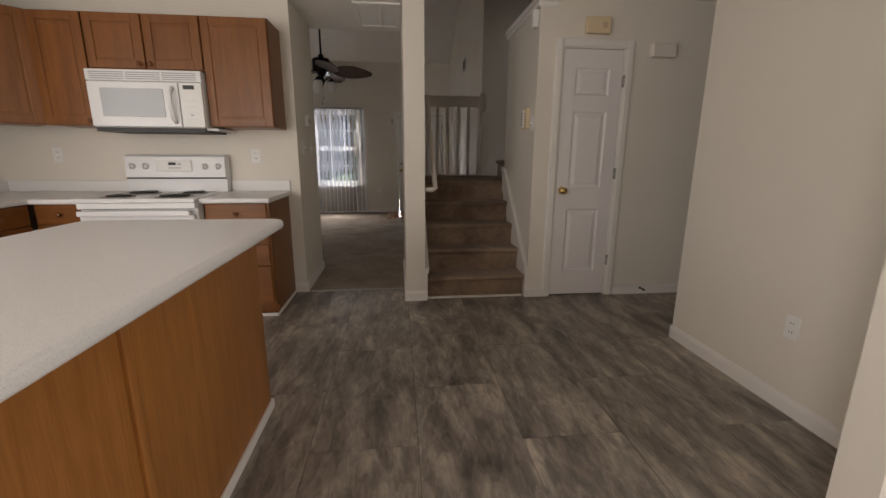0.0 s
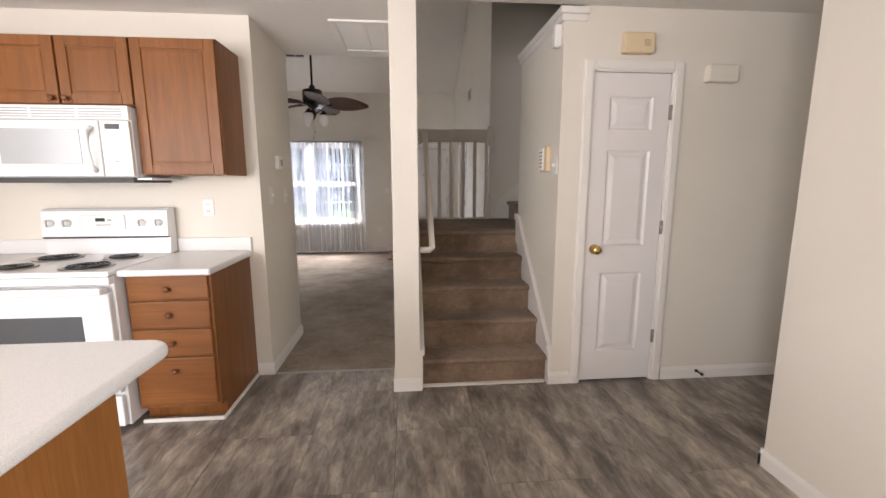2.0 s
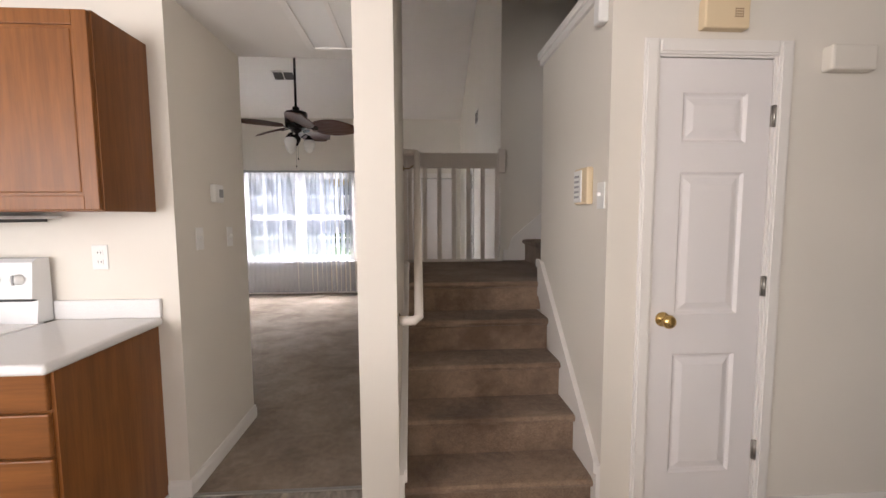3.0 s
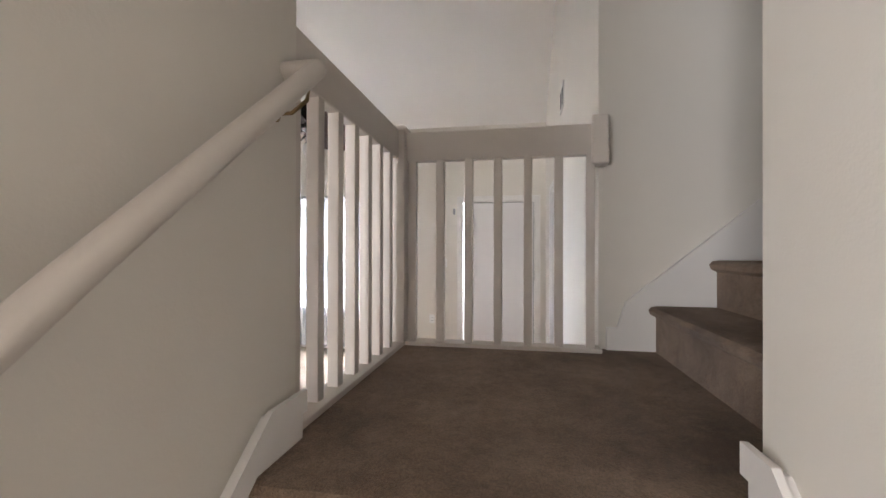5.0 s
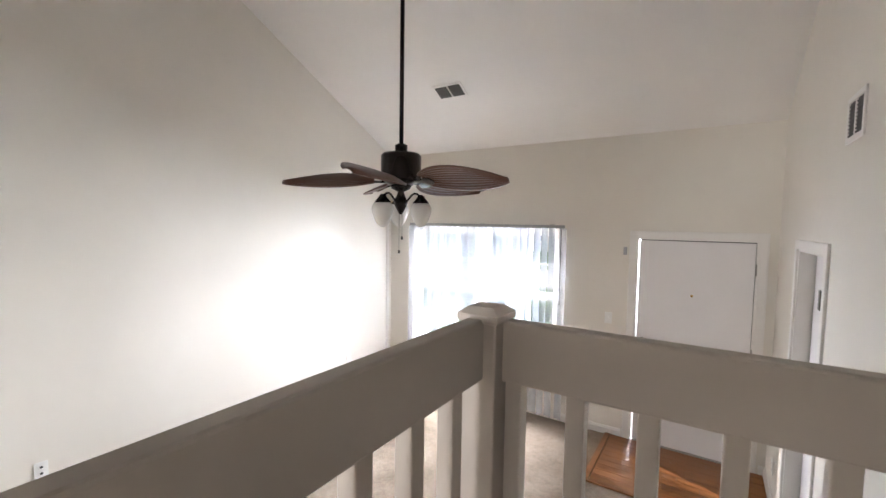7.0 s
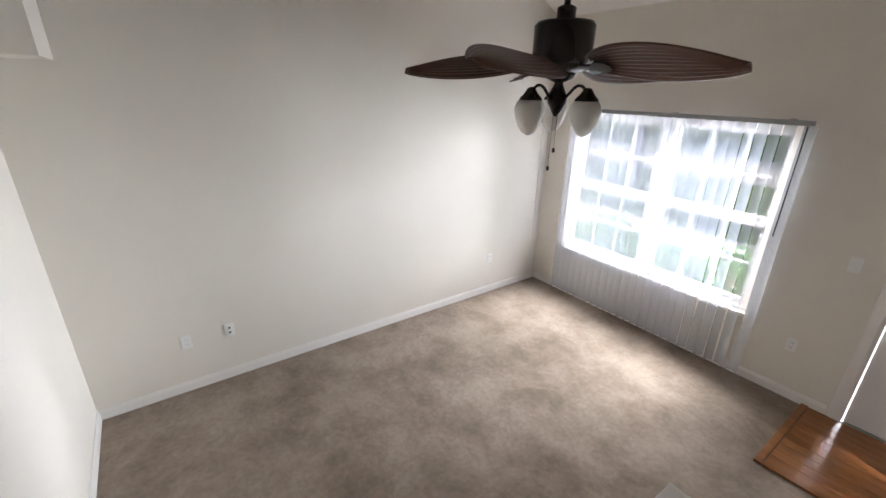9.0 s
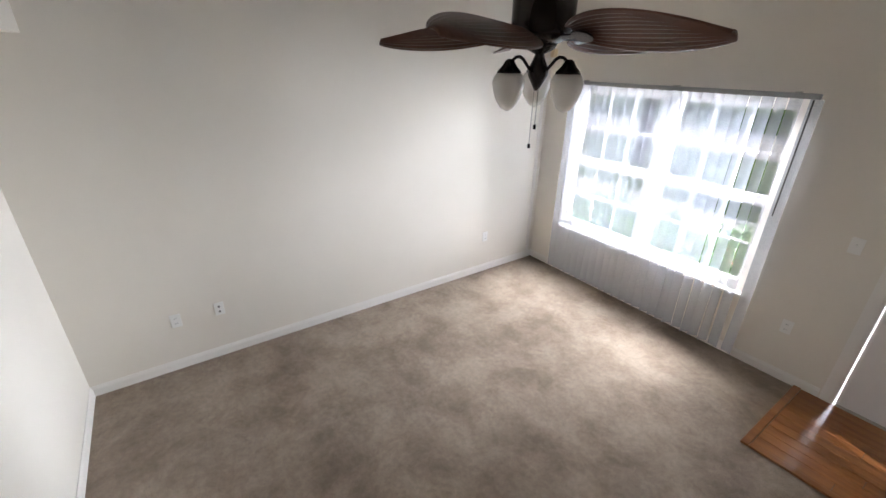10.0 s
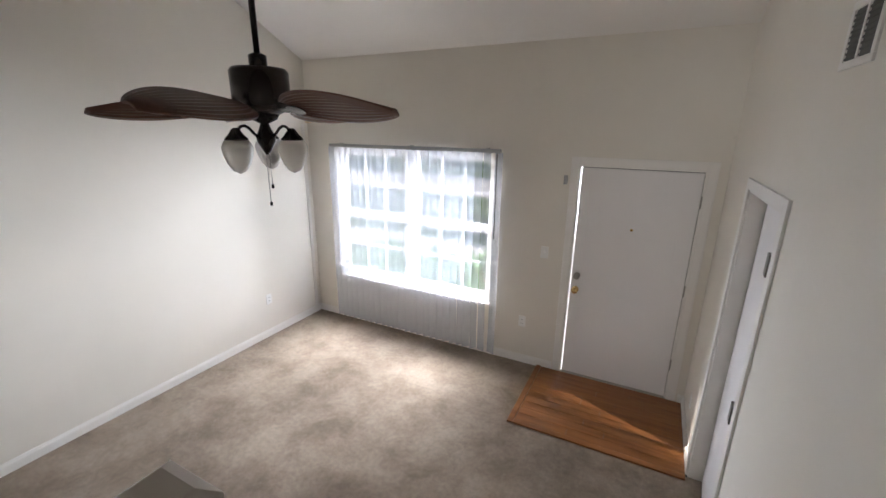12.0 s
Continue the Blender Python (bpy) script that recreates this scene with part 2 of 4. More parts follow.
def mesh_of(name, bm, material):
    me = bpy.data.meshes.new(name)
    bmesh.ops.recalc_face_normals(bm, faces=bm.faces)
    bm.to_mesh(me)
    bm.free()
    me.materials.append(material)
    return me


def part(name, bm, material, parent, label=""):
    ob = new(name, mesh_of(name, bm, material))
    ob.parent = parent
    if label:
        ob["label"] = label
    return ob


def thing(name, label, category, m=None, group=""):
    ob = new(name)
    ob.empty_display_size = 0.1
    if m is not None:
        ob.matrix_world = m
    return tagged(ob, label, category, group)


def solid(name, bm, material, label, category, group=""):
    return tagged(new(name, mesh_of(name, bm, material)), label, category, group)


def setting(name, bm, material, label="", category="wall"):
    return tagged(new(name, mesh_of(name, bm, material)), label, category, kind="structure")


def plate_base(bm, x0, y0, x1, y1, nx, ny, z=0.0, h=0.085, t=0.014):
    """A baseboard along a wall's foot from one point to the other, standing out to (nx, ny)."""
    prof = [(0, 0), (t, 0), (t, h * 0.72), (t * 0.55, h * 0.9), (t * 0.4, h), (0, h)]
    a = [bm.verts.new((x0 + nx * d, y0 + ny * d, z + k)) for d, k in prof]
    c = [bm.verts.new((x1 + nx * d, y1 + ny * d, z + k)) for d, k in prof]
    n = len(prof)
    for i in range(n):
        bm.faces.new((a[i], a[(i + 1) % n], c[(i + 1) % n], c[i]))
    bm.faces.new(a), bm.faces.new(c[::-1])


# ---- plan ----
XL, XR, YF, YN, YK = -3.205, 1.034, 5.712, 1.122, 0.318
CZ, LZ = 2.41, 0.955
SX0, SX1 = 0.160, 1.05
RISE, RUN, SY = LZ / 5, 0.222, 0.05


def vault(y):
    return 3.06 + 0.52 * (YF - y)


# ---- large structure ----
setting("wall_front", boxes((XL - 0.15, -2.79, YF, YF + 0.15, -0.3, 3.4), (-2.79, -0.83, YF, YF + 0.15, -0.3, 0.58),
        (-2.79, -0.83, YF, YF + 0.15, 2.12, 3.4), (-0.83, -0.055, YF, YF + 0.15, -0.3, 3.4),
        (-0.055, 0.895, YF, YF + 0.15, 2.045, 3.4), (0.895, 1.2, YF, YF + 0.15, -0.3, 3.4)), WALL, "cream painted front wall with window and entry door")
setting("wall_left", prism([(0.2, -0.2), (YF, -0.2), (YF, vault(YF) + 0.1), (0.2, vault(0.2) + 0.1)], "x", XL - 0.15, XL), WALL, "tall cream painted side wall under the vault")
SD0, SD1, SDH = 4.04, 4.82, 2.03
setting("wall_right", boxes((XR, XR + 0.12, 2.28, SD0, -0.2, 6), (XR, XR + 0.12, SD1, YF, -0.2, 6), (XR, XR + 0.12, SD0, SD1, SDH, 6)), WALL, "cream painted side wall with a closet opening")
setting("wall_kitchen_back", boxes((XL, -0.89, YK, YN, -0.2, 6.2)), WALL, "cream painted wall behind the kitchen units")
setting("wall_passage_header", boxes((-0.89, 0.0, YN - 0.12, YN, CZ + 0.12, 6.2)), WALL, "cream wall above the passage")
setting("wall_stair_left", boxes((0.0, SX0, -0.012, 1.112, -0.1, 6.2)), WALL, "cream painted wall beside the stairs")
setting("wall_stair_right", boxes((SX1, 1.17, 0, 0.93, -0.1, 2.36)), WALL, "cream half wall beside the stairs")
setting("wall_closet", boxes((1.17, 1.245, 0, 0.12, -0.1, CZ), (1.77, 2.78, 0, 0.12, -0.1, CZ), (1.245, 1.77, 0, 0.12, 2.05, CZ)), WALL, "cream wall around the narrow closet door")
setting("wall_closet_inside", boxes((1.17, 1.9, 0.83, 0.93, -0.1, CZ), (1.85, 1.95, 0.12, 0.83, -0.1, CZ)), WALL)
setting("wall_hall_end", boxes((2.78, 2.9, -2.43, 0.12, -0.1, CZ)), WALL)
# The opening from y -4.7 to -3.0 is added for the side fill lamp.
setting("wall_kitchen_right", boxes((1.80, 1.93, -5.2, -4.7, -0.1, CZ), (1.80, 1.93, -3.0, -0.90, -0.1, CZ), (1.80, 1.93, -4.7, -3.0, 2.05, CZ)), WALL, "cream painted kitchen side wall")
# Unseen rear wall; its opening is added for the rear fill lamp.
setting("wall_kitchen_rear", boxes((XL, -3.1, -5.3, -5.15, -0.1, CZ), (-1.3, 1.93, -5.3, -5.15, -0.1, CZ), (-3.1, -1.3, -5.3, -5.15, 2.07, CZ)), WALL)
setting("wall_kitchen_left", boxes((XL - 0.15, XL, -5.3, -3.4, -0.1, CZ), (XL - 0.15, XL, -1.8, 0.2, -0.1, CZ), (XL - 0.15, XL, -3.4, -1.8, -0.1, 1.1), (XL - 0.15, XL, -3.4, -1.8, 2.1, CZ)), WALL)
setting("wall_hall_near", boxes((1.93, 2.9, -2.55, -2.43, -0.1, CZ)), WALL)
setting("wall_upper_flight", boxes((XR, 4.2, 2.16, 2.28, -0.1, 6)), WALL, "cream wall along the upper stair flight")
# Both walls are unseen, added to close the stairwell off from sky light.
setting("wall_upper_end", boxes((4.1, 4.2, -0.1, 2.16, 1.5, 6)), WALL)
setting("wall_over_kitchen", boxes((0.172, 4.2, -0.12, 0.0, CZ + 0.12, 6.5)), WALL)
setting("ceiling_kitchen", boxes((XL, 2.9, -5.3, 0.0, CZ, CZ + 0.12), (XL, 0.0, 0.0, YK, CZ, CZ + 0.12), (-0.89, 0.0, YK, YN, CZ, CZ + 0.12)), CEIL, "flat white ceiling", "ceiling")
setting("ceiling_vault", prism([(YF + 0.2, vault(YF + 0.2)), (-0.2, vault(-0.2)), (-0.2, vault(-0.2) + 0.15), (YF + 0.2, vault(YF + 0.2) + 0.15)], "x", XL - 0.2, 4.3), CEIL, "sloped white vaulted ceiling", "ceiling")
setting("upper_hall_floor", boxes((1.17, 4.1, 0.0, 0.93, CZ + 0.004, CZ + 0.15)), CARPET, "", "floor")
setting("closet_room_walls", boxes((2.4, 2.5, 2.28, YF, -0.2, 2.5), (XR + 0.12, 2.5, YF, YF + 0.1, -0.2, 2.5), (XR + 0.12, 2.5, 2.28, YF, 2.45, 2.55)), WALL)

kitchen_floor = setting("floor_kitchen", boxes((XL, 2.9, -5.3, 0.05, -0.12, -0.006), (XL, 0.0, 0.05, 0.32, -0.12, -0.006)), DARK, "mottled grey slate-look vinyl tile floor", "floor")
setting("floor_living", boxes((XL, 2.5, YN, YF, -0.12, 0.0), (-0.89, 0.0, 0.325, YN, -0.12, 0.0)), CARPET, "worn beige carpet floor", "floor")

# baseboards
bm = bmesh.new()
for a in ((XL, YN, XL, YF, 1, 0), (XL, YF, -0.14, YF, 0, -1), (0.985, YF, XR, YF, 0, -1), (XR, 2.25, XR, SD0 - 0.07, -1, 0),
          (XR, SD1 + 0.07, XR, YF, -1, 0), (XL, YN, -0.89, YN, 0, 1), (-0.89, YK, -0.89, YN + 0.014, 1, 0),
          (-0.99, YK, -0.876, YK, 0, -1), (0.0, -0.012, 0.0, 1.13, -1, 0),
          (-0.014, -0.012, SX0 + 0.014, -0.012, 0, -1), (1.03, 0.0, 1.185, 0.0, 0, -1), (1.835, 0, 2.78, 0, 0, -1),
          (1.80, -2.43, 1.80, -0.886, -1, 0), (1.786, -0.90, 1.944, -0.90, 0, 1), (2.78, -0.9, 2.78, 0, -1, 0),
          (1.93, -2.43, 1.93, -0.9, 1, 0)):
    plate_base(bm, *a)
setting("baseboard", bm, TRIM, "white painted baseboards", "baseboard")

# ---- stairs ----
stairs = thing("staircase", "carpeted lower stair flight up to a square landing", "stairs")
for k in range(5):
    y0, z1 = SY + RUN * k, RISE * (k + 1)
    bm = bmesh.new()
    y1 = y0 + RUN + 0.02 if k < 4 else 2.16
    prof = [(y0, z1 - RISE if k else -0.05), (y0, z1 - 0.045), (y0 - 0.022, z1 - 0.035), (y0 - 0.028, z1 - 0.018), (y0 - 0.018, z1 - 0.004), (y0 + 0.004, z1), (y1, z1), (y1, z1 - RISE if k else -0.05)]
    if k < 4:
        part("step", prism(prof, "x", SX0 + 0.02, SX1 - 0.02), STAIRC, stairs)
    else:
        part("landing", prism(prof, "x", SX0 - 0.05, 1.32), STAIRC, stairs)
part("threshold_strip", boxes((SX0, SX1 - 0.03, 0.015, 0.05, 0, 0.012), bevel=0.004), TRIM, stairs, "white wooden strip at the foot of the stairs")
upper = thing("upper_stair_flight", "carpeted upper stair flight rising from the landing", "stairs")
for k in range(8):
    x0, z1 = 1.268 + 0.24 * k, LZ + 0.2 * (k + 1)
    prof = [(x0, LZ if k == 0 else z1 - 0.2), (x0, z1 - 0.05), (x0 - 0.024, z1 - 0.036), (x0 - 0.03, z1 - 0.018), (x0 - 0.018, z1 - 0.004), (x0 + 0.006, z1), (x0 + 0.26, z1), (x0 + 0.26, z1 - 0.2)]
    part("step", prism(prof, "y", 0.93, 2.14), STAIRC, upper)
setting("landing_wall", boxes((0.07, SX0 - 0.05, 1.112, 2.175, -0.05, LZ - 0.03), (SX0 - 0.05, XR, 2.13, 2.175, -0.05, LZ - 0.03)), WALL, "cream wall below the landing")


def skirt(name, pts, axis, a, c):
    return setting(name, prism(pts, axis, a, c), TRIM, "white painted stair skirt board", "trim")


sl = RISE / RUN
for nm, xa, xb in (("trim_skirt_left", SX0, SX0 + 0.02), ("trim_skirt_right", SX1 - 0.02, SX1)):
    y0, y1 = 0.0, (0.90 if xa > 0.5 else 1.08)
    ye = 0.90 if xa > 0.5 else 1.02
    ze = LZ + (0.13 if xa > 0.5 else 0.10)
    skirt(nm, [(y0, 0), (y0, 0.27), (ye - 0.04, ze), (y1 + 0.03, ze), (y1 + 0.03, LZ - 0.1), (ye, LZ - 0.1), (0.2, 0)], "x", xa, xb)
    s = -1 if xa > 0.5 else 1
    xm = xa if xa > 0.5 else xb
    skirt(nm.replace("skirt", "cap"), [(y0, 0.235), (y0, 0.29), (ye - 0.05, ze + 0.015), (y1 + 0.03, ze + 0.015), (y1 + 0.03, ze - 0.035), (ye - 0.03, ze - 0.035)], "x", min(xm, xm + s * 0.012), max(xm, xm + s * 0.012))
su = 0.2 / 0.24
skirt("trim_skirt_upper", [(1.065, LZ), (1.065, LZ + 0.10), (1.13, LZ + 0.10), (1.17, LZ + 0.235), (3.2, LZ + 0.235 + su * 2.03), (3.2, LZ + su * 1.8), (1.3, LZ)], "y", 2.14, 2.16)
skirt("trim_cap_upper", [(1.105, LZ + 0.10), (1.14, LZ + 0.215), (3.2, LZ + 0.215 + su * 2.06), (3.2, LZ + 0.14 + su * 2.06), (1.18, LZ + 0.155), (1.16, LZ + 0.10)], "y", 2.118, 2.14)
setting("trim_half_wall_cap", boxes((1.02, 1.20, -0.02, 0.96, 2.36, 2.40), (1.03, 1.19, -0.01, 0.945, 2.32, 2.36), bevel=0.006), TRIM, "white cap on the half wall beside the stairs", "trim")

# landing railing
rail = thing("landing_railing", "worn white wooden railing with square balusters around the landing", "railing")
RX, RY = 0.114, 2.112
part("top_rail", boxes((RX - 0.02, RX + 0.02, 1.114, RY, 1.822, 1.957), bevel=0.006), RAILM, rail)
part("top_rail", boxes((RX, 1.0, RY - 0.02, RY + 0.02, 1.812, 1.95), bevel=0.006), RAILM, rail)
part("bottom_rail", boxes((RX - 0.045, RX + 0.045, 1.114, RY + 0.045, LZ - 0.03, LZ + 0.018), bevel=0.004), RAILM, rail)
part("bottom_rail", boxes((RX + 0.045, XR, RY - 0.045, RY + 0.045, LZ - 0.03, LZ + 0.017), bevel=0.004), RAILM, rail)
bal = mesh_of("baluster", boxes((-0.0188, 0.0188, -0.0188, 0.0188, 0, 0.872), bevel=0.003), RAILM)
for k in range(7):
    for p in ((RX, 1.165 + 0.131 * k, LZ + 0.012), (0.188 + 0.1335 * k, RY, LZ + 0.010)):
        ob = new("baluster", bal)
        ob.parent, ob.location = rail, p
N = 0.042
NX, NY = RX + 0.006, RY - 0.018
bm = boxes((NX - N, NX + N, NY - N, NY + N, LZ, 1.952), bevel=0.004)
part("newel_post", bm, RAILM, rail)
w = 0.049
bm = bmesh.new()
ring = lambda s, z: [bm.verts.new((NX + a * s, NY + c * s, z)) for a, c in ((-1, -1), (1, -1), (1, 1), (-1, 1))]
rs = [ring(w * 0.86, 1.945), ring(w, 1.952), ring(w, 1.966), ring(w * 0.62, 1.98)]
bm.faces.new(rs[0][::-1]), bm.faces.new(rs[3])
for a, c in zip(rs, rs[1:]):
    for i in range(4):
        bm.faces.new((a[i], a[(i + 1) % 4], c[(i + 1) % 4], c[i]))
part("newel_cap", bm, RAILM, rail, "square cap with bevelled edges")
part("wall_block", boxes((0.992, XR + 0.03, RY - 0.04, RY + 0.038, 1.77, 1.985), bevel=0.008), RAILM, rail)
part("wall_block", boxes((RX - 0.045, RX + 0.03, 1.113, 1.14, 1.79, 1.985), bevel=0.008), RAILM, rail)

# handrails
hr = thing("handrail", "round white wooden handrail on brass brackets beside the stairs", "handrail")
hx = 0.25
part("rail", tube([(SX0 + 0.004, 0.05, 0.935), (hx - 0.02, 0.05, 0.935), (hx, 0.06, 0.95), (hx, 0.12, 1.0), (hx, 0.55, 1.375), (hx, 1.035, 1.782), (hx - 0.004, 1.05, 1.793), (hx - 0.016, 1.061, 1.798), (hx - 0.035, 1.065, 1.8), (SX0, 1.065, 1.8)], 0.0205, 16), RAILM, hr)
for y, z in ((0.16, 1.01), (1.025, 1.775)):
    bm = tube([(SX0 + 0.002, y, z - 0.085), (SX0 + 0.04, y, z - 0.085), (hx - 0.015, y, z - 0.06), (hx, y, z)], 0.0045, 8)
    lathe([(0.017, 0), (0.017, 0.004), (0.008, 0.007)], m=pose(SX0, y, z - 0.085, 0, 90, 0), bm=bm, seg=12)
    part("bracket", bm, OLDBRASS, hr, "tarnished brass bracket")
hr2 = thing("handrail", "round white wooden handrail beside the upper flight", "handrail")
part("rail", tube([(1.22, 0.93, 1.93), (1.22, 0.99, 1.93), (1.235, 1.0, 1.945), (1.47, 1.01, 2.12), (2.6, 1.01, 2.98)], 0.024, 12), RAILM, hr2)
setting("wall_bulkhead", boxes((XL, -2.70, YN, 1.46, 2.44, 6.0)), WALL, "boxed-in bulkhead high on the wall")
setting("wall_stub", boxes((1.23, 1.80, -2.55, -2.43, -0.1, CZ)), WALL, "cream wall end beside the dining area")

# ---- kitchen ----
def knob(parent, x, y, z, material=KNOBW):
    return part("knob", lathe([(0.006, 0), (0.006, 0.012), (0.015, 0.016), (0.017, 0.022), (0.012, 0.029), (0.004, 0.031)], m=pose(x, y, z, 90, 0, 0), seg=14), material, parent, "small round dark wooden knob")


def panel_door(parent, name, x0, x1, z0, z1, material, fw=0.055, y=0.0, t=0.02):
    d = part(name, boxes((x0, x0 + fw, y - t, y, z0, z1), (x1 - fw, x1, y - t, y, z0, z1), (x0 + fw, x1 - fw, y - t, y, z0, z0 + fw),
             (x0 + fw, x1 - fw, y - t, y, z1 - fw, z1), bevel=0.003), material, parent)
    bm = boxes((x0 + fw - 0.002, x1 - fw + 0.002, y - t * 0.55, y - 0.002, z0 + fw - 0.002, z1 - fw + 0.002))
    box(bm, x0 + fw + 0.012, x1 - fw - 0.012, y - t * 0.75, y - 0.004, z0 + fw + 0.012, z1 - fw - 0.012, bevel=0.004)
    part("panel", bm, material, d)
    return d


def wall_cabinet(m, w, h, doors, label, knobs=()):
    c = thing("wall_cabinet", label, "cabinet", m, "kitchen wall cabinets")
    part("body", boxes((0.001, w - 0.001, 0.0, 0.318, 0, h), bevel=0.002), MAPLE, c)
    for i in range(doors):
        a, e = w * i / doors + 0.006, w * (i + 1) / doors - 0.006
        d = panel_door(c, "door", a, e, 0.006, h - 0.006, MAPLE)
        if i < len(knobs):
            knob(d, e - 0.03 if knobs[i] else a + 0.03, -0.02, 0.035)
    return c


UZ, UT = 1.41, 2.165
wall_cabinet(pose(-1.43, 0.0, UZ), 0.46, UT - UZ, 1, "brown stained maple wall cabinet beside the passage")
wall_cabinet(pose(-2.20, 0.0, 1.795), 0.77, UT - 1.795, 2, "short two-door maple cabinet above the microwave", (1, 0))
wall_cabinet(pose(-2.55, 0.0, UZ), 0.35, UT - UZ, 1, "narrow brown maple wall cabinet", (1,))
wall_cabinet(pose(-2.85, -0.30, UZ, 0, 0, 45), 0.424, UT - UZ, 1, "diagonal maple corner wall cabinet")
wall_cabinet(pose(-2.85, -1.05, UZ, 0, 0, 90), 0.75, UT - UZ, 2, "two-door maple wall cabinet on the side wall", (1, 0))


def base_cabinet(m, w, label, drawers=4, d=0.575):
    c = thing("base_cabinet", label, "cabinet", m, "kitchen base cabinets")
    part("body", boxes((0, w, 0, d, 0.09, 0.872)), MAPLE, c)
    part("toe_kick", boxes((0.0, w, 0.06, d, 0.0, 0.09)), MAPLE, c)
    if drawers == 4:
        for z0, z1 in ((0.115, 0.395), (0.405, 0.560), (0.570, 0.722), (0.732, 0.868)):
            dr = part("drawer_front", boxes((0.012, w - 0.012, -0.02, 0, z0, z1), bevel=0.006), MAPLE_H, c)
            knob(dr, w / 2, -0.02, z1 - 0.075)
    else:
        n = max(1, round(w / 0.42))
        for i in range(n):
            a, e = w * i / n + 0.01, w * (i + 1) / n - 0.01
            dr = part("drawer_front", boxes((a, e, -0.02, 0, 0.732, 0.868), bevel=0.006), MAPLE_H, c)
            knob(dr, (a + e) / 2, -0.02, 0.80)
            panel_door(c, "door", a, e, 0.115, 0.722, MAPLE)
    return c


base_cabinet(pose(-1.44, -0.255, 0), 0.445, "brown maple four-drawer base cabinet beside the stove")
base_cabinet(pose(-2.545, -0.255, 0), 0.335, "brown maple base cabinet in the kitchen corner", 1)
base_cabinet(pose(-2.56, -1.30, 0, 0, 0, 90), 1.0, "brown maple base cabinets along the side wall", 1, 0.6)
base_cabinet(pose(-2.56, -2.32, 0, 0, 0, 90), 1.0, "brown maple base cabinets along the side wall", 1, 0.6)
trimq = boxes((-1.435, -0.983, -0.262, -0.248, 0, 0.022), (-0.995, -0.981, -0.262, 0.305, 0, 0.022), bevel=0.004)
setting("trim_cabinet_foot", trimq, TRIM, "white quarter-round at the cabinet foot", "trim")

def counter(name, outline, label, z0=0.872, z1=0.91):
    ob = solid(name, prism(outline, "z", z0, z1), COUNTER, label, "countertop")
    bv = ob.modifiers.new("bevel", "BEVEL")
    bv.width, bv.segments, bv.limit_method, bv.angle_limit = 0.014, 4, "ANGLE", radians(50)
    return ob


c1 = counter("countertop", [(-1.445, -0.32), (-0.968, -0.32), (-0.968, 0.316), (-1.445, 0.316)], "white laminate countertop with a backsplash lip")
part("backsplash", boxes((-1.445, -0.970, 0.297, 0.318, 0.911, 1.0), bevel=0.004), COUNTER, c1)
c2 = counter("countertop", [(-3.165, -2.4), (-2.525, -2.4), (-2.525, -0.32), (-2.205, -0.32), (-2.205, 0.316), (-3.165, 0.316)], "white laminate corner countertop")
part("backsplash", boxes((-3.145, -2.205, 0.297, 0.318, 0.911, 1.0), bevel=0.004), COUNTER, c2)
part("backsplash", boxes((-3.167, -3.146, -2.4, 0.318, 0.911, 1.0), bevel=0.004), COUNTER, c2)

# stove
st = thing("electric_stove", "white electric range with four black coil burners", "stove", pose(-2.20, -0.36, 0))
W = 0.752
part("body", boxes((0, W, 0.03, 0.655, 0.04, 0.885), bevel=0.004), WHITE_AP, st)
part("cooktop", boxes((-0.003, W + 0.003, -0.012, 0.61, 0.886, 0.915), bevel=0.008), WHITE_AP, st)
part("backguard", prism([(0.575, 0.915), (0.59, 1.02), (0.56, 1.03), (0.575, 1.19), (0.60, 1.205), (0.66, 1.205), (0.66, 0.915)], "x", 0.0, W), WHITE_AP, st)
part("shadow_gap", boxes((0.004, W - 0.004, 0.562, 0.592, 1.018, 1.026)), BLACK, st)
od = part("oven_door", boxes((0.01, W - 0.01, -0.01, 0.03, 0.24, 0.80), bevel=0.008), WHITE_AP, st)
part("oven_window", boxes((0.15, W - 0.15, -0.014, -0.008, 0.50, 0.68), bevel=0.002), DARKGLASS, od, "dark oven window")
part("door_handle", boxes((0.02, W - 0.02, -0.05, -0.02, 0.80, 0.835), (0.03, 0.07, -0.03, 0.02, 0.80, 0.83), (W - 0.07, W - 0.03, -0.03, 0.02, 0.80, 0.83), bevel=0.006), WHITE_AP, od)
part("vent_gap", boxes((0.02, W - 0.02, 0.005, 0.031, 0.842, 0.872)), BLACK, st)
part("front_rail", boxes((0.0, W, -0.008, 0.03, 0.845, 0.884), bevel=0.004), WHITE_AP, st)
part("storage_drawer", boxes((0.01, W - 0.01, -0.008, 0.03, 0.05, 0.225), bevel=0.008), WHITE_AP, st)
for x, y, r in ((0.19, 0.13, 0.078), (0.56, 0.13, 0.10), (0.19, 0.42, 0.10), (0.56, 0.42, 0.078)):
    bo = part("burner", lathe([(r + 0.022, 0), (r + 0.022, 0.004), (r + 0.006, 0.005), (r, 0.0025), (0.004, 0.0025)], (x, y, 0.9155), 28), STEEL, st, "steel drip pan")
    pts = [(x + q * math.cos(a), y + q * math.sin(a), 0.925) for i in range(90) for a, q in [(i * 0.30, 0.016 + (r - 0.016) * i / 89)]]
    part("coil", tube(pts, 0.0055, 6), BLACK, bo, "black heating coil")
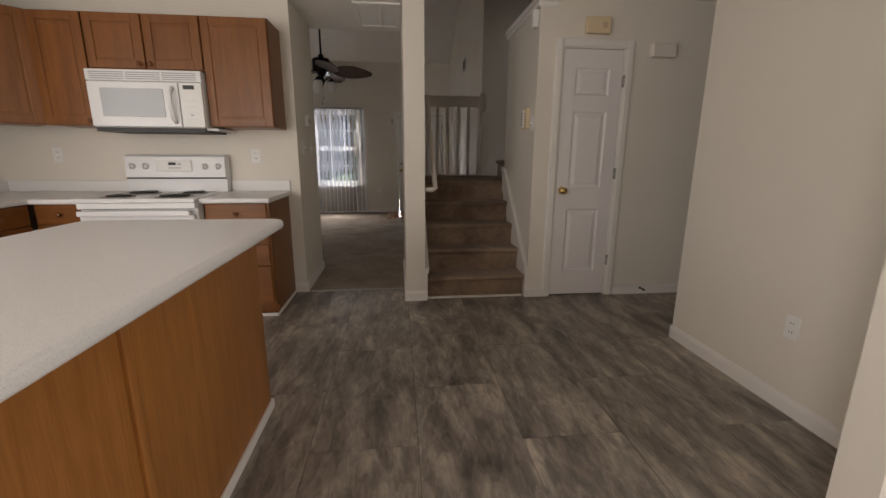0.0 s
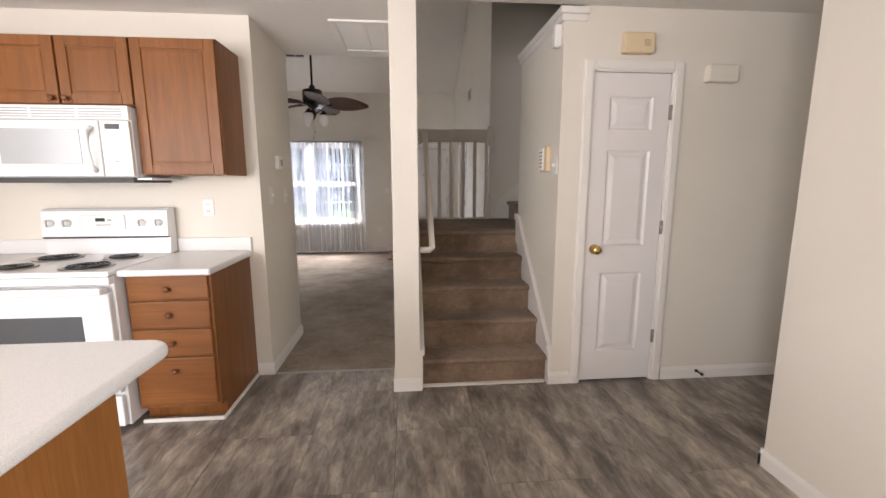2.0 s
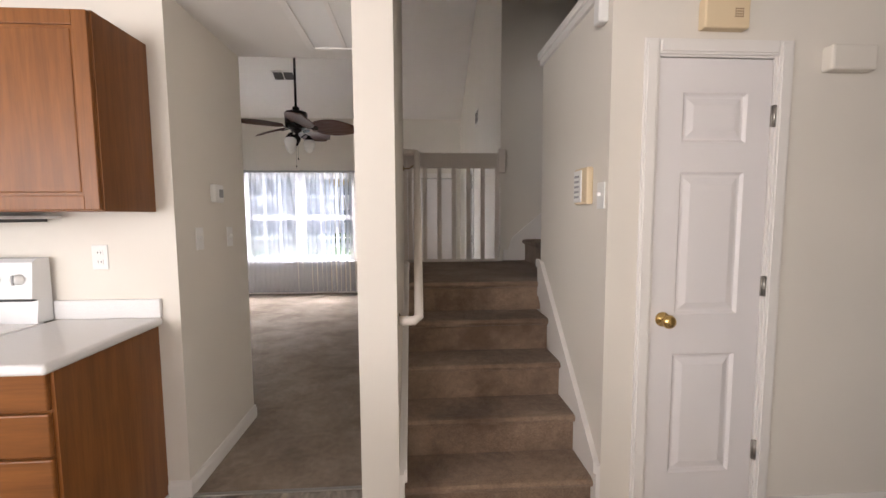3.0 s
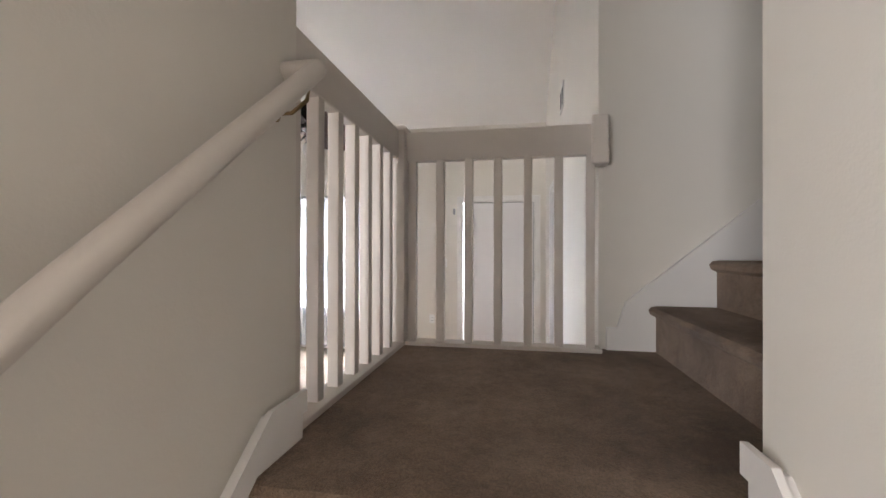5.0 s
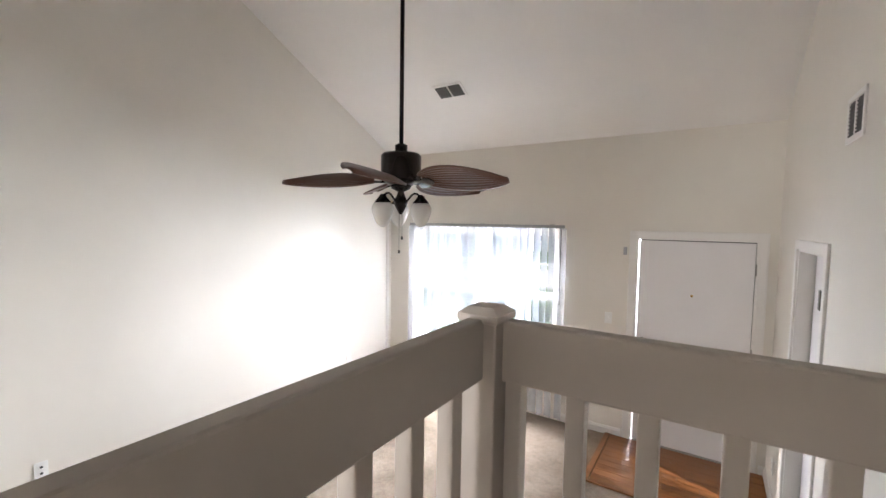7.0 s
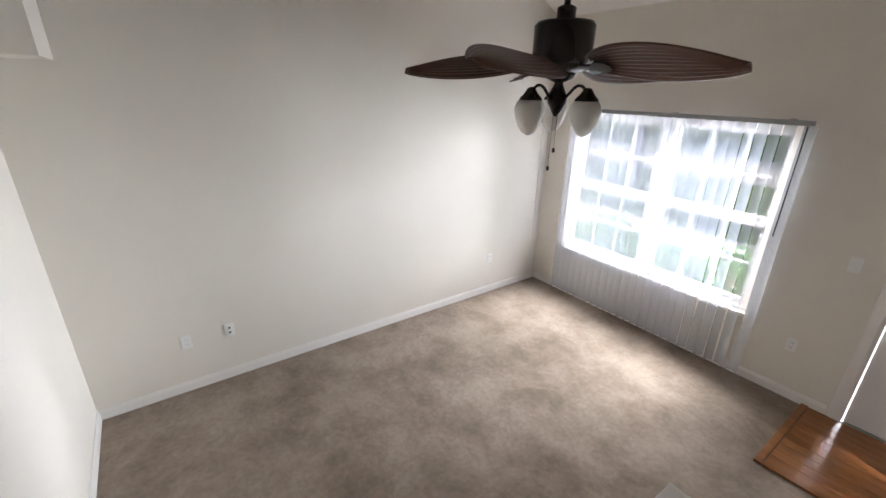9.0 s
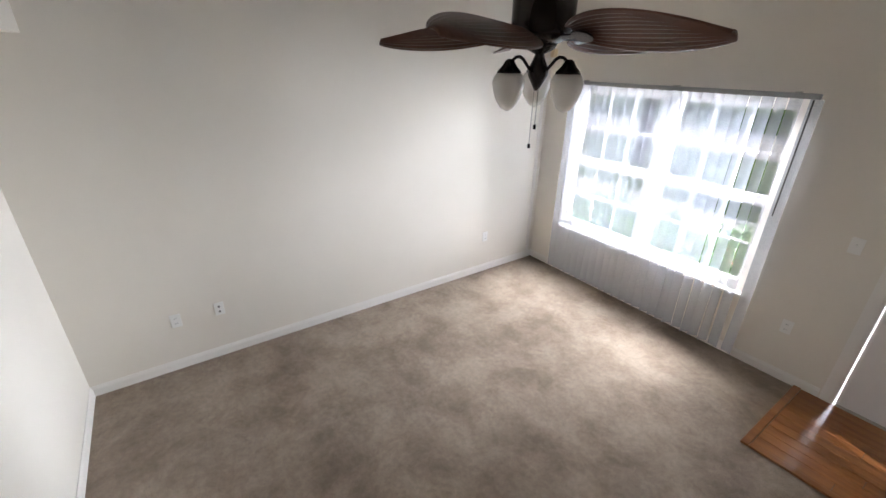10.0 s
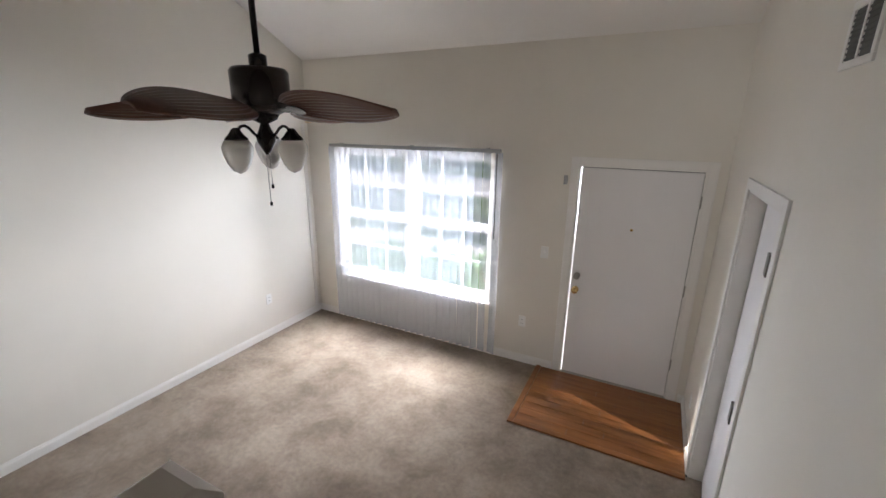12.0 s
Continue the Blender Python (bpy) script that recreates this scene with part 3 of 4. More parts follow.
for x in (0.055, 0.155, 0.60, 0.70):
    kb = part("control_knob", lathe([(0.024, 0), (0.024, 0.006), (0.019, 0.01), (0.017, 0.028), (0.004, 0.03)], m=pose(x, 0.566, 1.115, 84, 0, 0), seg=18), WHITE_PL, st)
    part("pointer", boxes((x - 0.004, x + 0.004, 0.532, 0.540, 1.095, 1.138)), GREYM, kb, "grey knob pointer")
part("control_panel", boxes((0.235, 0.50, 0.556, 0.568, 1.075, 1.165), bevel=0.003), WHITE_PL, st)
part("display", boxes((0.33, 0.385, 0.553, 0.5565, 1.125, 1.147)), BLACK, st, "small dark clock display")
part("display_text", boxes((0.40, 0.425, 0.553, 0.5565, 1.128, 1.138), (0.33, 0.42, 0.553, 0.5565, 1.10, 1.106)), GREYM, st)

# microwave
mw = thing("microwave_oven", "white over-the-range microwave under the wall cabinets", "microwave", pose(-2.197, -0.075, 1.395))
W, H = 0.762, 0.39
part("body", boxes((0, W, 0.02, 0.39, 0.0, H), bevel=0.006), WHITE_AP, mw)
part("grille", boxes((0.0, W, -0.002, 0.022, H - 0.075, H), bevel=0.004), WHITE_AP, mw)
for k in range(4):
    for a, e in ((0.03, 0.25), (0.265, 0.49), (0.505, 0.73)):
        part("grille_slot", boxes((a, e, -0.004, 0.0, H - 0.064 + 0.014 * k, H - 0.058 + 0.014 * k)), GREYM, mw)
md = part("door", boxes((0.003, 0.60, -0.006, 0.022, 0.006, H - 0.08), bevel=0.006), WHITE_AP, mw)
part("door_window", boxes((0.085, 0.50, -0.010, -0.004, 0.075, H - 0.125), bevel=0.002), MWGLASS, md, "reflective grey mesh window")
part("door_handle", tube([(0.565, -0.006, 0.035), (0.563, -0.035, 0.06), (0.560, -0.048, 0.15), (0.563, -0.035, 0.25), (0.565, -0.006, 0.275)], 0.013, 10), WHITE_AP, md)
part("control_panel", boxes((0.606, W - 0.003, -0.004, 0.022, 0.006, H - 0.08), bevel=0.005), WHITE_PL, mw)
part("display", boxes((0.635, 0.71, -0.0065, -0.003, H - 0.125, H - 0.098)), BLACK, mw, "dark clock display")
for k in range(4):
    part("key_panel", boxes((0.64, 0.715, -0.0052, -0.003, 0.055 + 0.042 * k, 0.068 + 0.042 * k)), WHITE_AP, mw)
part("logo", boxes((0.668, 0.69, -0.006, -0.003, 0.085, 0.093)), GREYM, mw)
part("underside", boxes((0.02, W - 0.01, 0.0, 0.38, -0.028, 0.0)), DARK, mw, "dark vented underside")
part("hood_lip", boxes((W - 0.05, W + 0.07, 0.03, 0.36, -0.014, 0.0), bevel=0.002), WHITE_AP, mw)

# island
isl = thing("kitchen_island", "kitchen island with wood-grain side panels and white laminate top", "island")
part("body", boxes((-1.36, -0.70, -3.6, -1.485, 0.0, 0.879)), MAPLE, isl)
part("side_panel", boxes((-0.70, -0.69, -2.405, -1.482, 0.0, 0.879), bevel=0.002), PANEL, isl)
part("side_panel", boxes((-0.70, -0.686, -3.6, -2.43, 0.0, 0.879), bevel=0.002), PANEL, isl)
part("seam_strip", boxes((-0.70, -0.674, -2.43, -2.405, 0.0, 0.879), bevel=0.004), PANEL, isl)
part("foot_trim", boxes((-0.690, -0.676, -3.6, -1.47, 0.0, 0.045), (-1.36, -0.676, -1.483, -1.47, 0.0, 0.045), bevel=0.004), TRIM, isl)
r, pts = 0.07, []
for cx, cy, a0 in ((-0.577 - r, -1.375 - r, 0), (-1.46 + r, -1.375 - r, 90)):
    pts += [(cx + r * math.cos(radians(a0 + i * 15)), cy + r * math.sin(radians(a0 + i * 15))) for i in range(7)]
top = part("top", prism(pts + [(-1.46, -3.65), (-0.577, -3.65)], "z", 0.88, 0.92), COUNTER, isl, "white laminate top with rounded edges")
bv = top.modifiers.new("bevel", "BEVEL")
bv.width, bv.segments, bv.limit_method, bv.angle_limit = 0.016, 4, "ANGLE", radians(50)


# ---- doors ----
def casing(name, x0, x1, z1, y, label, w=0.062):
    bm = bmesh.new()
    for s in ((x0 - w, x0, 0, z1 + w), (x1, x1 + w, 0, z1 + w), (x0, x1, z1, z1 + w)):
        box(bm, s[0], s[1], y - 0.012, y, s[2], s[3], bevel=0.003)
        box(bm, s[0] + 0.010, s[1] - 0.010, y - 0.018, y - 0.011, s[2] + 0.010 * (s[2] > 0), s[3] - 0.010, bevel=0.002)
    return setting(name, bm, TRIM, label, "trim")


def round_knob(parent, x, y, z, material, name="door_knob", s=1.0):
    return part(name, lathe([(0.032 * s, 0), (0.032 * s, 0.005), (0.014 * s, 0.012), (0.012 * s, 0.03), (0.026 * s, 0.04), (0.030 * s, 0.052), (0.024 * s, 0.064), (0.006 * s, 0.069)], m=pose(x, y, z, 90, 0, 0), seg=20), material, parent, "brass door knob" if material is BRASS else "worn metal deadbolt")


casing("trim_closet_door", 1.247, 1.768, 2.045, 0.0, "white moulded door casing")
setting("trim_closet_jamb", boxes((1.245, 1.257, 0, 0.12, 0, 2.05), (1.758, 1.77, 0, 0.12, 0, 2.05), (1.257, 1.758, 0, 0.12, 2.038, 2.05)), TRIM, "", "trim")
cd = thing("door_1", "narrow white three-panel closet door, closed", "door")
X0, X1, y = 1.26, 1.755, 0.006
part("slab", boxes((X0, X1, y + 0.0135, y + 0.036, 0.014, 2.034)), DOORM, cd)
fr = boxes((X0, X0 + 0.105, y, y + 0.0125, 0.014, 2.034), (X1 - 0.105, X1, y, y + 0.012, 0.014, 2.034))
zs = (0.014, 0.22, 0.77, 0.95, 1.565, 1.69, 1.895, 2.034)
for a, c in ((0, 1), (2, 3), (4, 5), (6, 7)):
    box(fr, X0 + 0.105, X1 - 0.105, y, y + 0.012, zs[a], zs[c])
part("frame", fr, DOORM, cd)
for a, c in ((1, 2), (3, 4), (5, 6)):
    bm = bmesh.new()
    o = [(X0 + 0.105, zs[a]), (X1 - 0.105, zs[a]), (X1 - 0.105, zs[c]), (X0 + 0.105, zs[c])]
    def loop(d, yy):
        return [bm.verts.new((px + d * (1 if i in (0, 3) else -1), yy, pz + d * (1 if i in (0, 1) else -1))) for i, (px, pz) in enumerate(o)]
    ls = [loop(0, y + 0.001), loop(0.012, y + 0.010), loop(0.022, y + 0.010), loop(0.05, y + 0.002)]
    for p, q in zip(ls, ls[1:]):
        for i in range(4):
            bm.faces.new((p[i], p[(i + 1) % 4], q[(i + 1) % 4], q[i]))
    bm.faces.new(ls[-1])
    part("panel", bm, DOORM, cd)
round_knob(cd, 1.312, y, 0.93, BRASS)
for z in (0.32, 1.07, 1.80):
    part("hinge", tube([(1.763, -0.006, z - 0.045), (1.763, -0.006, z + 0.045)], 0.007, 8, boxes((1.752, 1.775, -0.003, 0.004, z - 0.044, z + 0.044))), STEEL, cd, "worn steel hinge")

casing("trim_entry_door", -0.053, 0.893, 2.043, YF, "white entry door casing", 0.075)
fd = thing("door_2", "white steel entry door, closed with daylight in its gap", "door")
part("slab", boxes((-0.034, 0.880, YF + 0.012, YF + 0.055, 0.02, 2.026), bevel=0.002), DOORM, fd)
for x0, x1, z0, z1 in ((0.09, 0.37, 1.55, 1.85), (0.48, 0.76, 1.55, 1.85), (0.09, 0.37, 0.85, 1.45), (0.48, 0.76, 0.85, 1.45), (0.09, 0.37, 0.22, 0.72), (0.48, 0.76, 0.22, 0.72)):
    part("panel", boxes((x0, x1, YF + 0.0112, YF + 0.014, z0, z1), bevel=0.001), DOORM, fd)
round_knob(fd, 0.012, YF + 0.012, 0.90, BRASS)
round_knob(fd, 0.016, YF + 0.012, 1.04, STEEL, "deadbolt", 0.9)
part("peephole", lathe([(0.012, 0), (0.011, 0.004), (0.003, 0.005)], m=pose(0.42, YF + 0.012, 1.52, 90, 0, 0), seg=14), BRASS, fd)
for z in (0.35, 1.05, 1.80):
    part("hinge", tube([(0.886, YF + 0.004, z - 0.05), (0.886, YF + 0.004, z + 0.05)], 0.007, 8), STEEL, fd)
# Unseen strip added behind the slab to block light at three edges.
part("light_stop", boxes((0.862, 0.885, YF + 0.056, YF + 0.075, 0.02, 2.035), (-0.03, 0.862, YF + 0.056, YF + 0.075, 2.01, 2.035), (-0.03, 0.862, YF + 0.056, YF + 0.075, 0.018, 0.04)), DARK, fd)
part("sill", boxes((-0.053, 0.893, YF - 0.01, YF + 0.15, 0.0, 0.018), bevel=0.004), STEEL, fd, "metal door sill")
setting("trim_entry_jamb", boxes((-0.055, -0.045, YF + 0.001, YF + 0.15, 0, 2.045), (0.885, 0.895, YF + 0.001, YF + 0.15, 0, 2.045), (-0.045, 0.885, YF + 0.001, YF + 0.15, 2.035, 2.045)), TRIM, "", "trim")

# closet door in the side wall, swung into the closet
bm = bmesh.new()
for s in ((SD0 - 0.06, SD0, 0, SDH + 0.06), (SD1, SD1 + 0.06, 0, SDH + 0.06), (SD0, SD1, SDH, SDH + 0.06)):
    box(bm, XR - 0.014, XR, s[0], s[1], s[2], s[3], bevel=0.003)
setting("trim_side_door", bm, TRIM, "white casing around the side opening", "trim")
setting("trim_side_jamb", boxes((XR, XR + 0.12, SD0, SD0 + 0.015, 0, SDH), (XR, XR + 0.12, SD1 - 0.015, SD1, 0, SDH), (XR, XR + 0.12, SD0 + 0.015, SD1 - 0.015, SDH - 0.015, SDH)), TRIM, "", "trim")
sd = thing("door_3", "white side door standing slightly ajar on steel hinges", "door", pose(XR + 0.022, SD0 + 0.022, 0, 0, 0, -5))
part("slab", boxes((0.0, 0.035, 0.004, 0.735, 0.015, 2.005), bevel=0.002), DOORM, sd)
for z in (0.3, 1.05, 1.80):
    part("hinge", boxes((-0.040, 0.003, -0.034, 0.022, z - 0.05, z + 0.05), bevel=0.003), DULL, sd, "worn steel hinge")

# ---- living room window and blind ----
win = thing("window_1", "white twin double-hung window with small panes", "window")
win["kind"] = "structure"
WX0, WX1, WZ0, WZ1 = -2.79, -0.83, 0.58, 2.12
xm = (WX0 + WX1) / 2
part("window_frame", boxes((WX0, WX0 + 0.045, YF + 0.04, YF + 0.12, WZ0, WZ1), (WX1 - 0.045, WX1, YF + 0.04, YF + 0.12, WZ0, WZ1), (xm - 0.05, xm + 0.05, YF + 0.04, YF + 0.12, WZ0, WZ1),
     (WX0 + 0.045, xm - 0.05, YF + 0.04, YF + 0.12, WZ1 - 0.045, WZ1), (xm + 0.05, WX1 - 0.045, YF + 0.04, YF + 0.12, WZ1 - 0.045, WZ1),
     (WX0 + 0.045, xm - 0.05, YF + 0.04, YF + 0.12, WZ0, WZ0 + 0.05), (xm + 0.05, WX1 - 0.045, YF + 0.04, YF + 0.12, WZ0, WZ0 + 0.05)), TRIM, win)
part("window_sill", boxes((WX0 - 0.03, WX1 + 0.03, YF - 0.035, YF + 0.045, WZ0 - 0.025, WZ0 + 0.004), bevel=0.005), TRIM, win)
zm = 1.35
for a, c in ((WX0 + 0.045, xm - 0.05), (xm + 0.05, WX1 - 0.045)):
    for z0, z1, yy in ((WZ0 + 0.05, zm, YF + 0.055), (zm, WZ1 - 0.045, YF + 0.085)):
        part("sash", boxes((a, a + 0.035, yy, yy + 0.03, z0, z1), (c - 0.035, c, yy, yy + 0.03, z0, z1), (a + 0.035, c - 0.035, yy, yy + 0.03, z0, z0 + 0.04), (a + 0.035, c - 0.035, yy, yy + 0.03, z1 - 0.04, z1)), TRIM, win)
        pane = part("pane", boxes((a + 0.035, c - 0.035, yy + 0.012, yy + 0.016, z0 + 0.04, z1 - 0.04)), GLASS, win)
        pane.visible_shadow = False
        for k in (1, 2):
            xx = a + 0.035 + (c - a - 0.07) * k / 3
            part("muntin", boxes((xx - 0.009, xx + 0.009, yy + 0.004, yy + 0.011, z0 + 0.04, z1 - 0.04)), TRIM, win)
        zz = (z0 + z1) / 2
        part("muntin", boxes((a + 0.035, c - 0.035, yy + 0.003, yy + 0.012, zz - 0.009, zz + 0.009)), TRIM, win)

bl = thing("vertical_blind", "white sheer vertical blind hanging to the carpet", "blind")
part("headrail", boxes((-2.82, -0.765, YF - 0.075, YF - 0.035, 2.125, 2.16), bevel=0.004), GREYM, bl, "grey metal head rail")
for x in (-2.68, -1.75, -0.90):
    part("bracket", boxes((x - 0.012, x + 0.012, YF - 0.085, YF, 2.160, 2.168)), STEEL, bl)
for k in range(25):
    f = k / 24
    w = 0.045
    a = radians(24 + 34 * f + 5 * math.sin(k * 2.3)) if k < 23 else radians(-19)
    x0 = -2.795 + 0.0825 * k + (0.035 if k == 24 else 0)
    bm = bmesh.new()
    cols = []
    for i in range(7):
        s = (i / 6 - 0.5) * 2
        u, v = s * w, 0.010 * (1 - s * s)
        dx, dy = u * math.cos(a) - v * math.sin(a), u * math.sin(a) + v * math.cos(a)
        col = []
        for j in range(9):
            z = 2.125 - (2.125 - 0.035) * j / 8
            sway = 0.006 * math.sin(k * 1.7 + j * 0.8) * j / 8
            col.append(bm.verts.new((x0 + dx + sway, YF - 0.055 + dy * 0.9 - 0.004 * j / 8, z)))
        cols.append(col)
    for p, q in zip(cols, cols[1:]):
        for j in range(8):
            bm.faces.new((p[j], q[j], q[j + 1], p[j + 1])).smooth = True
    part("vane", bm, SHEER, bl)
part("wand", tube([(-0.795, YF - 0.07, 2.12), (-0.793, YF - 0.072, 1.30)], 0.005, 8), DARK, bl, "thin dark control wand")

# ---- ceiling fan ----
fan = thing("ceiling_fan", "dark bronze ceiling fan with palm-leaf blades and three frosted globes", "ceiling fan", pose(-1.165, 3.38, 0))
zc = vault(3.38)
part("downrod", tube([(0, 0, 2.62), (0, 0, zc + 0.02)], 0.014, 12), BRONZE, fan)
part("canopy", lathe([(0.03, -0.16), (0.07, -0.10), (0.075, 0.04)], (0, 0, zc), 24), BRONZE, fan)
part("coupling", lathe([(0.035, 2.60), (0.04, 2.61), (0.04, 2.66), (0.022, 2.67)], seg=20), BRONZE, fan)
part("motor_housing", lathe([(0.07, 2.40), (0.11, 2.42), (0.125, 2.435), (0.13, 2.45), (0.13, 2.59), (0.118, 2.605), (0.05, 2.612)], seg=32), BRONZE, fan)
part("switch_housing", lathe([(0.008, 2.215), (0.02, 2.235), (0.042, 2.275), (0.045, 2.30), (0.028, 2.335), (0.02, 2.36), (0.06, 2.38), (0.07, 2.40)], seg=24), BRONZE, fan)
for k in range(5):
    az = -70 + 72 * k
    m = pose(0, 0, 2.435, 0, 0, az) @ pose(0, 0, 0, -21, 0, 0)
    n, L = 16, 0.575
    bm = bmesh.new()
    rows = []
    for i in range(n + 1):
        s = i / n
        wd = 0.185 * math.sin(math.pi * min(1, s * 0.92 + 0.06)) ** 0.62 * (1 - 0.30 * s) + 0.004
        row = []
        for j in range(21):
            q = j / 20 * 2 - 1
            rib = 0.0022 * math.cos(j * math.pi)
            row.append([0.17 + L * s, q * wd, 0.012 * (1 - q * q) - 0.05 * s * s * 0.6 + rib])
        rows.append(row)
    top = [[bm.verts.new(p) for p in row] for row in rows]
    bot = [[bm.verts.new((p[0], p[1], p[2] - 0.007)) for p in row] for row in rows]
    for i in range(n):
        for j in range(20):
            bm.faces.new((top[i][j], top[i + 1][j], top[i + 1][j + 1], top[i][j + 1]))
            bm.faces.new((bot[i][j], bot[i][j + 1], bot[i + 1][j + 1], bot[i + 1][j]))
        bm.faces.new((top[i][0], bot[i][0], bot[i + 1][0], top[i + 1][0]))
        bm.faces.new((top[i][20], top[i + 1][20], bot[i + 1][20], bot[i][20]))
    for j in range(20):
        bm.faces.new((top[0][j], top[0][j + 1], bot[0][j + 1], bot[0][j]))
        bm.faces.new((top[n][j], bot[n][j], bot[n][j + 1], top[n][j + 1]))
    bmesh.ops.transform(bm, matrix=m, verts=bm.verts)
    bd = part("blade", bm, BLADE, fan, "ribbed dark brown palm-leaf blade")
    bm = boxes((0.09, 0.20, -0.018, 0.018, -0.016, -0.009), bevel=0.002)
    lathe([(0.045, -0.018), (0.045, -0.012), (0.03, -0.009)], (0.21, 0, 0), 16, bm=bm)
    bmesh.ops.transform(bm, matrix=m, verts=bm.verts)
    part("blade_iron", bm, BRONZE, bd, "dark bronze blade bracket")
for k in range(3):
    a = radians(-105 + 120 * k)
    c, s = math.cos(a), math.sin(a)
    arm = part("lamp_arm", tube([(0.03 * c, 0.03 * s, 2.29)] + [((0.04 + 0.09 * t) * c, (0.04 + 0.09 * t) * s, 2.29 + 0.06 * math.sin(math.pi * t * 0.75)) for t in (0.2, 0.4, 0.6, 0.8, 1.0)] + [(0.14 * c, 0.14 * s, 2.315)], 0.007, 8), BRONZE, fan)
    part("fitter", lathe([(0.052, -0.02), (0.05, -0.012), (0.03, 0.01), (0.018, 0.03), (0.008, 0.036)], (0.14 * c, 0.14 * s, 2.305), 20), BRONZE, arm)
    part("globe", lathe([(0.006, -0.172), (0.028, -0.161), (0.050, -0.128), (0.066, -0.082), (0.069, -0.052), (0.060, -0.03), (0.050, -0.018)], (0.14 * c, 0.14 * s, 2.305), 24), GLOBE, arm, "frosted white teardrop glass globe")
for x, z in ((0.012, 2.07), (-0.012, 1.98)):
    ch = part("pull_chain", tube([(x, 0, 2.225), (x, 0, z)], 0.0022, 6), STEEL, fan)
    part("pull", lathe([(0.006, 0), (0.007, 0.008), (0.006, 0.02), (0.002, 0.022)], (x, 0, z - 0.02), 10), BRONZE, ch)

# ---- entry floor ----
entry = setting("floor_entry", boxes((-0.24, XR, 4.80, YF, 0.0, 0.004)), DARK, "small oak plank floor inside the entry door", "floor")
edge = boxes((-0.285, -0.235, 4.755, YF, 0.0, 0.018), (-0.235, XR - 0.015, 4.755, 4.805, 0.0, 0.018), bevel=0.005)
part("edge_strip", edge, ENTRY, entry, "wooden edge moulding against the carpet")
for k in range(10):
    y0 = 4.808 + 0.0895 * k
    cut = -0.235 + (0.35 + 0.37 * (k * 0.618 % 1)) * 1.2
    for a, c in ((-0.232, cut - 0.001), (cut + 0.001, XR - 0.016)):
        part("plank", boxes((a, c, y0, min(y0 + 0.088, YF - 0.015), 0.003, 0.013), bevel=0.0015), ENTRY, entry)


# ---- fixtures ----
def local(name, label, category, x, y, z, rz, group=""):
    return thing(name, label, category, pose(x, y, z, 0, 0, rz), group)


def outlet(x, y, z, rz, label="white double wall outlet", sockets=True):
    o = local("wall_outlet", label, "outlet", x, y, z, rz, "wall outlets")
    part("plate", boxes((-0.036, 0.036, -0.006, 0, -0.058, 0.058), bevel=0.003), WHITE_PL, o)
    for dz in (-0.022, 0.022):
        s = part("socket", boxes((-0.016, 0.016, -0.008, -0.005, dz - 0.013, dz + 0.013), bevel=0.002), WHITE_PL, o)
        part("slots", boxes((-0.008, -0.005, -0.0086, -0.0079, dz - 0.004, dz + 0.005), (0.005, 0.008, -0.0086, -0.0079, dz - 0.004, dz + 0.005)), DARK, s)
    return o


def switch(x, y, z, rz, label="white toggle light switch"):
    o = local("light_switch", label, "switch", x, y, z, rz, "light switches")
    part("plate", boxes((-0.036, 0.036, -0.006, 0, -0.058, 0.058), bevel=0.003), WHITE_PL, o)
    part("toggle", boxes((-0.005, 0.005, -0.022, -0.005, -0.004, 0.014), bevel=0.002), WHITE_PL, o)
    return o


outlet(XL, 1.754, 0.44, 90)
co = outlet(XL, 2.063, 0.445, 90, "white wall plate with two dark cable jacks")
for dz in (-0.022, 0.022):
    part("jack", lathe([(0.009, 0), (0.008, 0.004), (0.003, 0.005)], m=pose(0, -0.0085, dz, 90, 0, 0), seg=10), DARK, co, "dark cable jack")
outlet(XL, 4.904, 0.445, 90)
outlet(-0.47, YF, 0.46, 0)
outlet(-1.234, YK, 1.20, 0)
outlet(-2.748, YK, 1.20, 0)
outlet(1.80, -1.72, 0.42, -90)
outlet(XR, 5.3, 0.30, -90)
switch(-0.89, 0.525, 1.272, 90)
switch(-0.89, 0.872, 1.265, 90)
switch(SX1, 0.06, 1.47, -90)
switch(-0.30, YF, 1.22, 0)
th = local("thermostat", "small white wall thermostat", "thermostat", -0.89, 0.716, 1.515, 90)
part("case", boxes((-0.055, 0.055, -0.028, 0, -0.05, 0.05), bevel=0.008), WHITE_PL, th)
part("screen", boxes((-0.005, 0.04, -0.030, -0.027, -0.022, 0.024)), GREYM, th, "grey display")
kp = local("alarm_keypad", "aged cream alarm keypad on the stair wall", "keypad", SX1, 0.22, 1.52, -90)
part("case", boxes((-0.075, 0.075, -0.032, 0, -0.085, 0.085), bevel=0.008), CREAM_PL, kp)
part("cover", boxes((-0.068, 0.02, -0.038, -0.03, -0.075, 0.075), bevel=0.004), WHITE_PL, kp)
for k in range(5):
    part("key_panel", boxes((-0.05, 0.0, -0.041, -0.037, -0.055 + 0.024 * k, -0.045 + 0.024 * k)), GREYM, kp)
hn = local("alarm_siren", "yellowed plastic alarm siren above the closet door", "alarm", 1.506, 0, 2.197, 0)
part("case", boxes((-0.096, 0.096, -0.045, 0, -0.06, 0.06), bevel=0.008), CREAM_PL, hn)
for i in range(4):
    for j in range(4):
        part("hole", boxes((0.03 + 0.010 * i, 0.035 + 0.010 * i, -0.0462, -0.044, -0.018 + 0.010 * j, -0.013 + 0.010 * j)), KNOBW, hn)
dc = local("door_chime", "cream plastic door chime box on the wall", "door chime", 2.06, 0, 2.032, 0)
